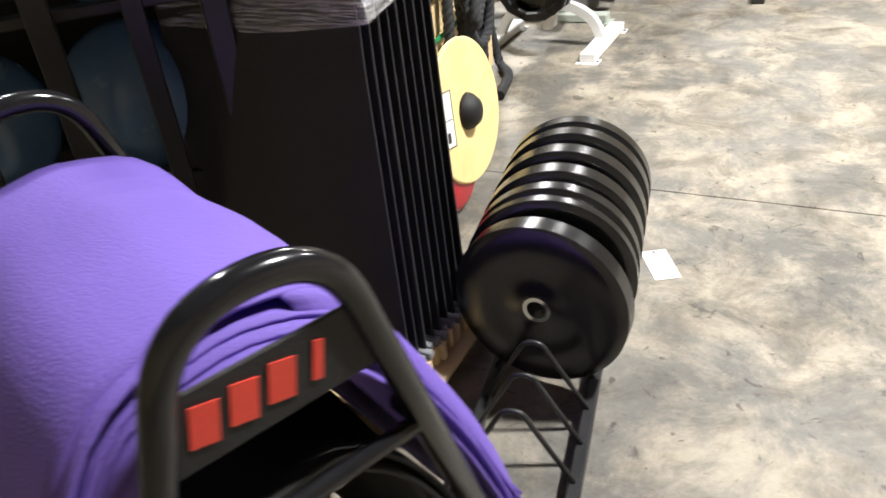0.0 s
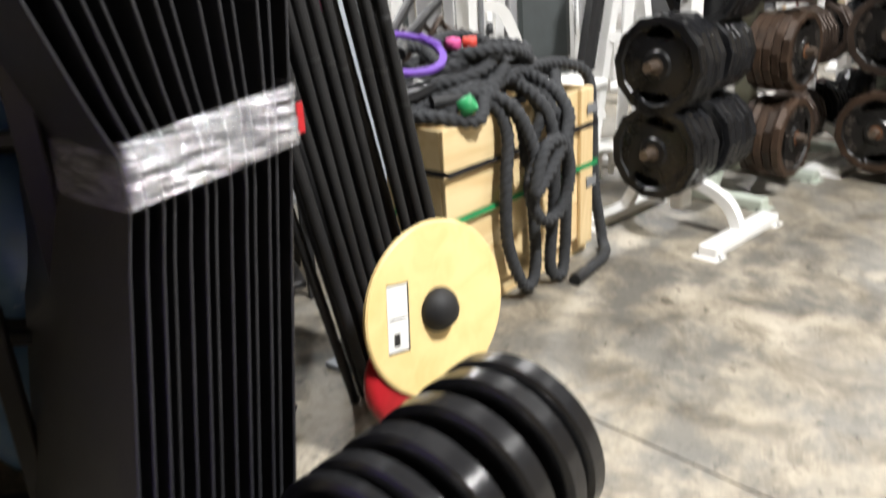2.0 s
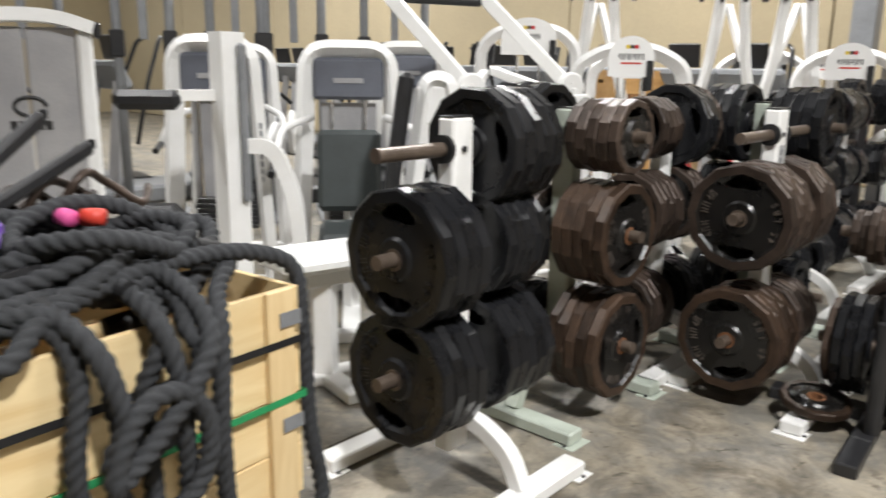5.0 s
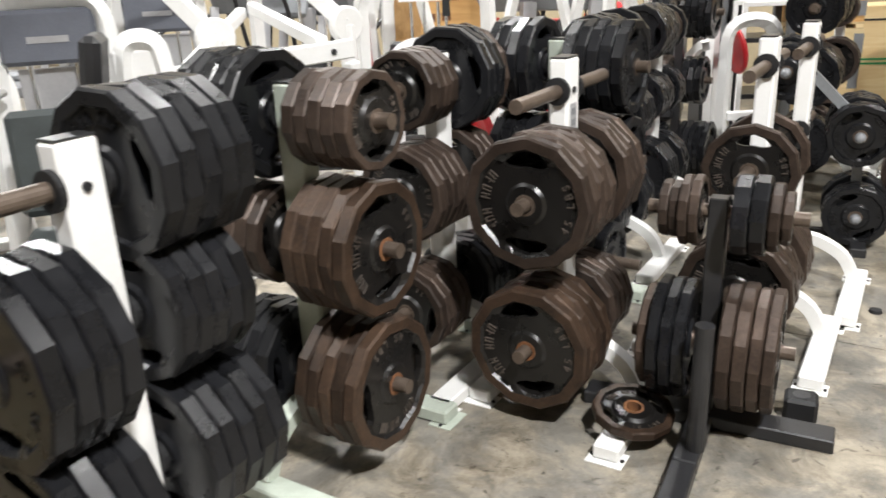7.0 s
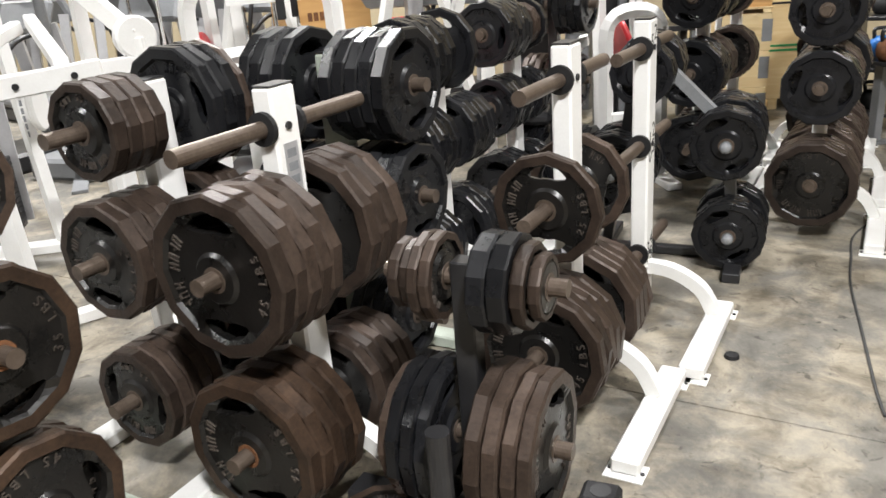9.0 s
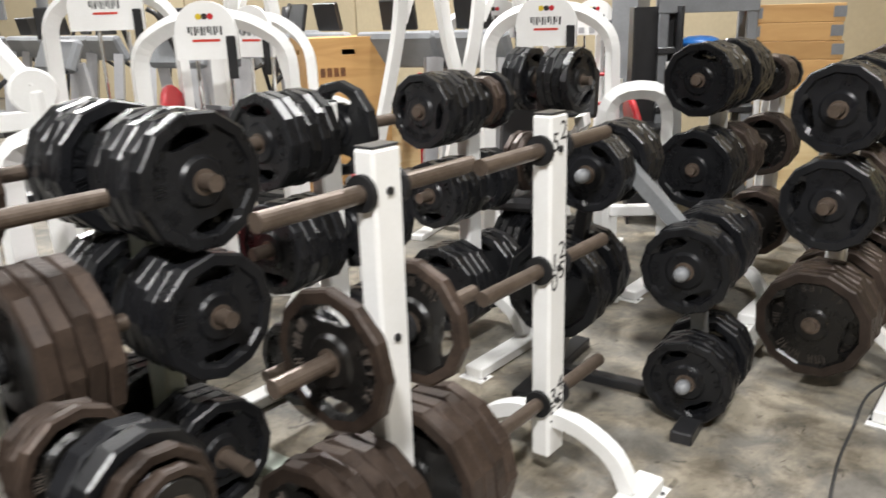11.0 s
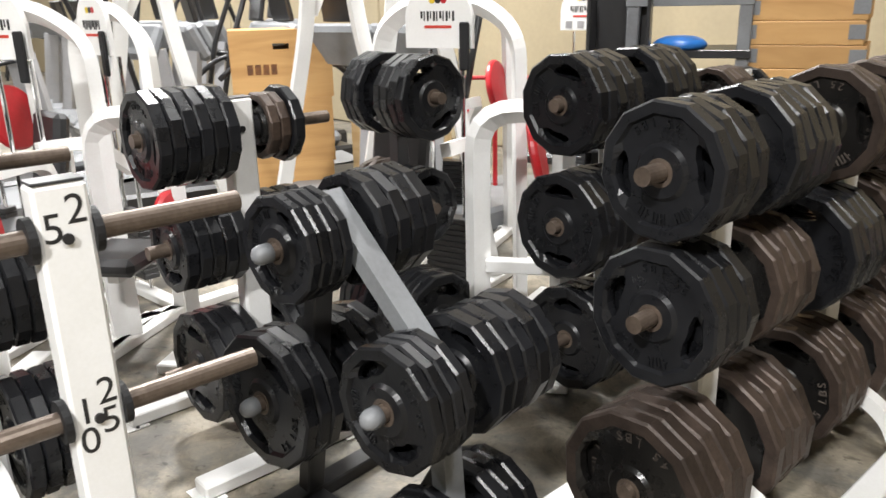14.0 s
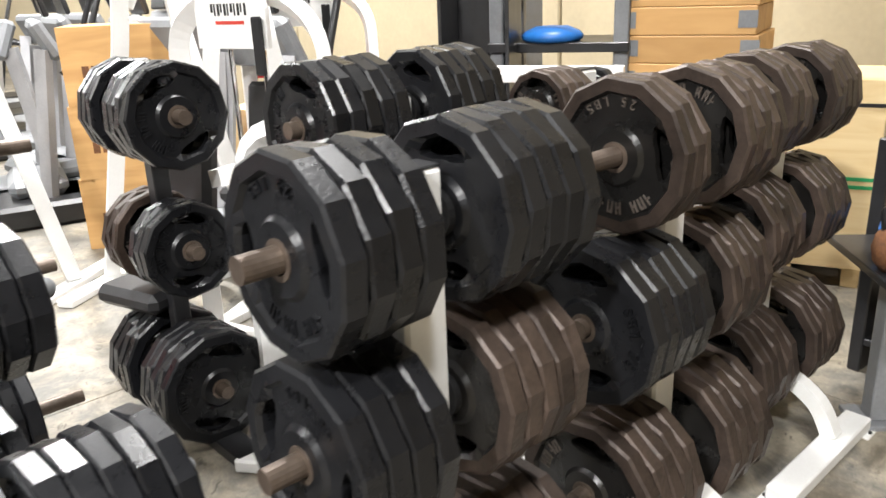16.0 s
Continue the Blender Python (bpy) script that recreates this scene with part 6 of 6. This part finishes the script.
# ---- boxes, crates, shelves at the far side ----
def hand_hole_box(name, label, cat, grp, m, size, mt, holes=True, corners=False):
    t = thing(name, m, label, cat, grp)
    x, y, z = size
    T = 0.019
    for s in (-1, 1):
        if holes:
            bm = bmesh.new()
            hw, h0, h1 = 0.055, z * 0.72, z * 0.72 + 0.04
            for lo, hi in (((-x / 2, 0, 0), (x / 2, T, h0)), ((-x / 2, 0, h1), (x / 2, T, z)), ((-x / 2, 0, h0), (-hw, T, h1)), ((hw, 0, h0), (x / 2, T, h1))):
                box(bm, lo, hi)
            part("side", bm, mt, t, m=Matrix.Translation((0, -y / 2 if s < 0 else y / 2 - T, 0)))
            bm = bmesh.new()
            for lo, hi in (((0, -y / 2 + T, 0), (T, y / 2 - T, h0)), ((0, -y / 2 + T, h1), (T, y / 2 - T, z)), ((0, -y / 2 + T, h0), (T, -hw, h1)), ((0, hw, h0), (T, y / 2 - T, h1))):
                box(bm, lo, hi)
            part("side", bm, mt, t, m=Matrix.Translation((-x / 2 if s < 0 else x / 2 - T, 0, 0)))
        else:
            part("side", boxed((-x / 2, s * y / 2 - T / 2, 0), (x / 2, s * y / 2 + T / 2, z), 0.003), mt, t)
            part("side", boxed((s * (x / 2 - T / 2) - T / 2, -y / 2 + T / 2 + 0.001, 0), (s * (x / 2 - T / 2) + T / 2, y / 2 - T / 2 - 0.001, z), 0.003), mt, t)
    part("lid", boxed((-x / 2 + T, -y / 2 + T, z - T), (x / 2 - T, y / 2 - T, z), 0), mt, t)
    if corners:
        for sx in (-1, 1):
            part("corner_iron", boxed((sx * (x / 2 - 0.035) - 0.04, -y / 2 - 0.014, z * 0.25), (sx * (x / 2 - 0.035) + 0.04, -y / 2 - 0.0098, z * 0.85), 0), "greysteel", t)
    return t


def back_boxes():
    m = pose(-1.66, 6.95, 0, 0, 0, 32)
    z = 0.0
    for i, hh in enumerate((0.46, 0.46, 0.47)):
        b = hand_hole_box("plyo_box", "orange-brown plywood jump box with hand holes, stacked", "plyo box", "jump boxes", m @ pose(0.01 * i, 0, z, 0, 0, i * 1.5), (0.70, 0.52, hh), "plyo")
        for k in range(4):
            part("stencil_bar", boxed((-0.24 + k * 0.055, -0.2625, hh * 0.36), (-0.20 + k * 0.055, -0.2605, hh * 0.36 + 0.07), 0), "rust", b)
        z += hh
    m = pose(-1.1, 7.9, 0, 0, 0, 6)
    hand_hole_box("plyo_box", "pale plywood jump box with hand holes", "plyo box", "jump boxes", m, (0.7, 0.55, 0.75), "pine")
    # red rail frame
    t = thing("rail_frame", pose(-0.2, 7.6, 0, 0, 0, 6), "red tubular rail frame near the wall", "frame")
    for zz in (0.75, 1.0):
        bm = bmesh.new()
        rod(bm, (-0.9, 0, zz), (0.9, 0, zz), 0.016, 10)
        part("rail", bm, "red", t)
    for x in (-0.9, 0, 0.9):
        bm = bmesh.new()
        rod(bm, (x, 0, 0), (x, 0, 1.05), 0.018, 10)
        part("post", bm, "red", t)
    # flat crates with dark corner irons on pallets
    m = pose(1.84, 6.85, 0, 0, 0, -9)
    z = 0.0
    for i, hh in enumerate((0.30, 0.30, 0.30, 0.05, 0.215, 0.125, 0.125, 0.125)):
        if i == 3:
            p = thing("pallet", m @ pose(0, 0, z), "thin pine pallet between crates", "pallet")
            for x in (-0.28, -0.02, 0.24):
                part("bearer", boxed((x, -0.26, 0), (x + 0.06, 0.26, 0.034), 0.003), "pine", p)
            part("deck", boxed((-0.31, -0.26, 0.0345), (0.31, 0.26, 0.05), 0.002), "pine", p)
        else:
            hand_hole_box("wooden_crate", "flat pine crate with dark corner irons, stacked", "crate", "stacked crates", m @ pose(0.008 * (i % 3), 0.004 * i, z), (0.60, 0.50, hh - 0.003), "plyo" if i > 3 else "pine", holes=False, corners=True)
        z += hh
    # pale crate by the wall
    m = pose(2.53, 7.32, 0, 0, 0, -6)
    c = hand_hole_box("wooden_crate", "tall pale pine crate with straps on skids", "crate", "pine crates", m @ pose(0, 0, 0.10), (0.44, 0.6, 0.95), "pine", holes=False)
    for zz, mt in ((0.42, "green"), (0.46, "green"), (0.82, "rubber")):
        part("strap", boxed((-0.223, -0.313, zz), (0.223, -0.3105, zz + 0.018), 0), mt, c)
    for x in (-0.20, 0.12):
        part("skid", boxed((x, -0.3, -0.10), (x + 0.08, 0.3, -0.001), 0.003), "pine", c)
    # grey rack with dark tops, blue dome
    t = thing("steel_rack", pose(1.22, 6.85, 0, 0, 0, 0), "dark grey steel storage rack with thick shelves", "rack")
    for x in (-0.30, 0.30):
        for y in (-0.2, 0.2):
            part("upright", boxed((x - 0.035, y - 0.035, 0), (x + 0.035, y + 0.035, 1.95), 0.006), "greysteel", t)
    for zz in (0.3, 0.8, 1.22):
        part("shelf", boxed((-0.34, -0.26, zz), (0.34, 0.26, zz + 0.045), 0.004), "blacksteel", t)
    part("beam", boxed((-0.34, -0.245, 1.50), (0.34, -0.236, 1.60), 0.004), "greysteel", t)
    for k in range(3):
        pad("rolled_mat", (0.05 - 0.06 * k, -0.02, 1.70 + 0.07 * k), (0.75, 0.34, 0.05), "rubber", t, (0, 6 * k - 6, 0))
    bm = bmesh.new()
    lathe(bm, [(0.0, 0.075), (0.08, 0.07), (0.13, 0.05), (0.15, 0.03), (0.148, 0.012), (0.13, 0.0), (0.0, 0.0)], 32)
    tagged(link("balance_dome", bm, "blue", smooth=True, m=pose(1.18, 6.70, 1.266)), "blue rubber balance cushion on a dark shelf", "balance dome")
    # black cabinet panel
    t = thing("black_cabinet", pose(0.86, 6.55, 0, 0, 0, 4), "open black metal cabinet", "cabinet")
    part("back", boxed((-0.15, 0.15, 0), (0.15, 0.17, 1.55), 0.003), "blacksteel", t)
    part("side", boxed((-0.17, -0.15, 0), (-0.151, 0.17, 1.55), 0.003), "blacksteel", t)
    part("side", boxed((0.151, -0.15, 0), (0.17, 0.17, 1.55), 0.003), "blacksteel", t)
    part("shelf", boxed((-0.15, -0.15, 0.7), (0.15, 0.149, 0.72), 0.003), "blacksteel", t)
    # white frame stand
    t = thing("white_stand", pose(1.25, 6.25, 0, 0, 0, 0), "white square-tube steel stand with four legs", "stand")
    for x in (-0.30, 0.30):
        for y in (-0.14, 0.14):
            part("leg", boxed((x - 0.02, y - 0.02, 0), (x + 0.02, y + 0.02, 1.14), 0.003), "white", t)
    for y in (-0.14, 0.14):
        part("top_rail", boxed((-0.32, y - 0.02, 1.141), (0.32, y + 0.02, 1.18), 0.003), "white", t)
    # column at the far side
    t = thing("steel_column", pose(0.72, 7.75, 0, 0, 0, RZ), "dark grey steel column by the far wall", "column", kind="structure")
    part("shaft", boxed((-0.12, -0.12, 0), (0.12, 0.12, CEIL), 0.006), "greysteel", t)


back_boxes()


def kettlebell(m, r, mt):
    t = thing("kettlebell", m, "painted cast-iron kettlebell on a rack shelf", "kettlebell", "kettlebells")
    bm = bmesh.new()
    lathe(bm, [(0.0, 0.0), (r * 0.62, 0.0), (r * 0.9, r * 0.35), (r, r * 0.85), (r * 0.88, r * 1.4), (r * 0.5, r * 1.78), (0.0, r * 1.85)], 24)
    part("bell", bm, mt, t, smooth=True)
    bm = bmesh.new()
    sweep(bm, round_path([(-r * 0.55, 0, r * 1.5), (-r * 0.72, 0, r * 2.5), (r * 0.72, 0, r * 2.5), (r * 0.55, 0, r * 1.5)], r * 0.4, 5), r * 0.17, 10)
    part("handle", bm, "blacksteel", t, smooth=True)


def kettlebell_rack():
    m = pose(3.27, 5.86, 0, 0, 0, RZ - 4)
    t = thing("kettlebell_rack", m, "black three-shelf rack of kettlebells", "rack")
    for x in (-0.7, 0.7):
        part("side_frame", boxed((x - 0.025, -0.2, 0), (x + 0.025, 0.2, 0.95), 0.005), "blacksteel", t)
    for k, zz in enumerate((0.12, 0.46, 0.84)):
        part("shelf", boxed((-0.674, -0.2, zz), (0.674, 0.2, zz + 0.03), 0.004), "blacksteel", t)
        cols = (["rubber"] * 7, ["rubber", "purpledark", "pink", "blue", "rubber", "purpledark", "rubber"], ["rubber", "blue", "yellow", "green", "rubber", "red", "rubber"])[k]
        for i, c in enumerate(cols):
            kettlebell(m @ pose(-0.57 + i * 0.19, 0.0, zz + 0.031, 0, 0, 20 * i), 0.075 + 0.008 * (k == 0), c)
    # grey post stand with kettlebells near the row's end
    t = thing("dumbbell_stand", pose(2.59, 5.66, 0, 0, 0, 15), "grey steel stand with a footplate", "stand")
    part("post", boxed((-0.03, -0.04, 0.02), (0.03, 0.04, 0.58), 0.004), "greysteel", t)
    part("footplate", boxed((-0.09, -0.08, 0), (0.09, 0.08, 0.0195), 0.003), "greysteel", t)
    part("tray", boxed((-0.12, -0.3, 0.581), (0.12, 0.3, 0.61), 0.004), "blacksteel", t)
    kettlebell(pose(2.57, 5.56, 0.612), 0.085, "rust")
    kettlebell(pose(2.62, 5.79, 0.612), 0.08, "blue")


kettlebell_rack()


# ---- near odds and ends ----
def white_bench():
    t = thing("weight_bench", pose(-2.70, 1.42, 0, 0, 0, 50), "white-framed bench with a pale padded top", "bench")
    pad("seat_pad", (0, 0, 0.585), (0.52, 0.34, 0.07), "paper", t)
    part("frame", boxed((-0.22, -0.06, 0.46), (0.22, 0.06, 0.548), 0.01), "white", t)
    tube("leg", [(0.0, 0, 0.46), (0.0, 0, 0.05)], 0.08, 0.10, "white", t)
    part("foot", boxed((-0.28, -0.05, 0), (0.28, 0.05, 0.05), 0.006), "white", t)
    part("foot", boxed((-0.05, -0.30, 0), (0.05, -0.051, 0.05), 0.006), "white", t)
    round_tube("foot_hook", [(0.15, -0.2, 0.05), (0.15, -0.2, 0.2), (0.25, -0.2, 0.2), (0.25, -0.2, 0.06)], 0.02, "white", t, 0.04)


white_bench()


def medicine_ring():
    m = pose(-2.905, -1.215, 1.452, 78, 0, 43) @ Matrix.Scale(0.88, 4)
    bm = bmesh.new()
    sweep(bm, [(0.088 * math.cos(2 * math.pi * k / 40), 0.088 * math.sin(2 * math.pi * k / 40), 0) for k in range(40)], 0.034, 14, closed=True)
    t = link("safety_ring", bm, "red", smooth=True, m=m)
    tagged(t, "red padded training ring resting on upright exercise bars", "training ring")
    bm = bmesh.new()
    lathe(bm, [(0.0, -0.022), (0.04, -0.02), (0.058, 0.0), (0.04, 0.02), (0.0, 0.022)], 28)
    part("tan_core", bm, "tan", t, "tan padded core", smooth=True)
    s = thing("storage_shelf", pose(-3.78, -0.48, 0, 0, 0, 40), "dark steel shelf with black odds and ends", "shelf")
    for x in (-0.35, 0.35):
        for y in (-0.2, 0.2):
            part("upright", boxed((x - 0.02, y - 0.02, 0), (x + 0.02, y + 0.02, 1.20), 0.002), "blacksteel", s)
    # Black backing added to keep this corner dark; the shelf itself has none.
    part("back_panel", boxed((-0.37, 0.221, 0.02), (0.37, 0.229, 1.20), 0.002), "rubber", s)
    for z in (0.04, 0.3, 0.75, 1.17):
        part("board", boxed((-0.33, -0.18, z), (0.33, 0.18, z + 0.03), 0.003), "blacksteel", s)
    for k in range(15):
        b = thing("storage_bin", pose(-3.78, -0.48, 0, 0, 0, 40) @ pose(-0.24 + 0.12 * (k % 5), 0, (0.331, 0.781, 0.071)[k // 5], 0, 0, (k * 7) % 5 - 2), "black plastic storage bin on a shelf", "bin", "storage bins")
        part("body", boxed((-0.05, -0.15, 0), (0.05, 0.15, 0.22), 0.01), "rubber", b)
        part("rim", boxed((-0.054, -0.154, 0.2205), (0.054, 0.154, 0.235), 0.004), "blackvinyl", b)


medicine_ring()


def cable_tower(x, y, rz):
    t = thing("cable_tower", pose(x, y, 0, 0, 0, rz), "tall grey and black cable weight tower", "gym machine")
    for s in (-0.2, 0.2):
        part("upright", boxed((s - 0.04, -0.06, 0.04), (s + 0.04, 0.06, 2.05), 0.01), "greysteel", t)
    part("shroud", boxed((-0.158, -0.04, 0.1), (0.158, 0.04, 1.95), 0.01), "blacksteel", t)
    part("top", boxed((-0.26, -0.08, 2.051), (0.26, 0.08, 2.11), 0.02), "greysteel", t)
    part("base", boxed((-0.3, -0.4, 0), (0.3, 0.4, 0.038), 0.005), "greysteel", t)


cable_tower(-4.55, 0.95, 40)
cable_tower(-6.9, 2.4, 30)


def floor_bits():
    bm = boxed((-0.042, -0.086, 0.0006), (0.042, 0.086, 0.002), 0)
    t = link("card_tag", bm, "paper", m=pose(-1.94, -1.68, 0, 0, 0, 2))
    tagged(t, "blank white card tag lying on the concrete", "tag")
    bm = bmesh.new()
    lathe(bm, [(0.0, 0.0028), (0.006, 0.0028), (0.006, 0.0022), (0.0, 0.0022)], 10)
    part("hole", bm, "ink", t, m=pose(0.0, 0.075, 0))
    P = smooth_path([(0.98, 2.15, 0.006), (1.035, 2.335, 0.006), (1.165, 2.71, 0.006), (1.33, 3.186, 0.006), (1.46, 3.475, 0.006), (1.62, 3.8, 0.006), (1.86, 4.04, 0.006)], 0.03)
    bm = bmesh.new()
    sweep(bm, P, 0.0055, 8)
    tagged(link("cord", bm, "cord", smooth=True), "dark rope-like cord lying on the floor", "cord")
    bm = bmesh.new()
    lathe(bm, [(0.0, 0.0), (0.03, 0.0), (0.026, 0.014), (0.0, 0.018)], 9)
    tagged(link("rubber_scrap", bm, "rubber", m=pose(0.618, 2.593, 0.0005)), "small dark rubber scrap on the floor", "debris")
    t = thing("rubber_block", pose(-0.02, 1.72, 0.0005, 0, 0, -20), "square black rubber block on the floor", "block")
    part("body", boxed((-0.055, -0.05, 0), (0.055, 0.05, 0.09), 0.012), "rubber", t)
    bm = bmesh.new()
    lathe(bm, [(0.0, 0.092), (0.03, 0.092), (0.03, 0.0905), (0.0, 0.0905)], 18)
    part("socket", bm, "blackvinyl", t)


floor_bits()
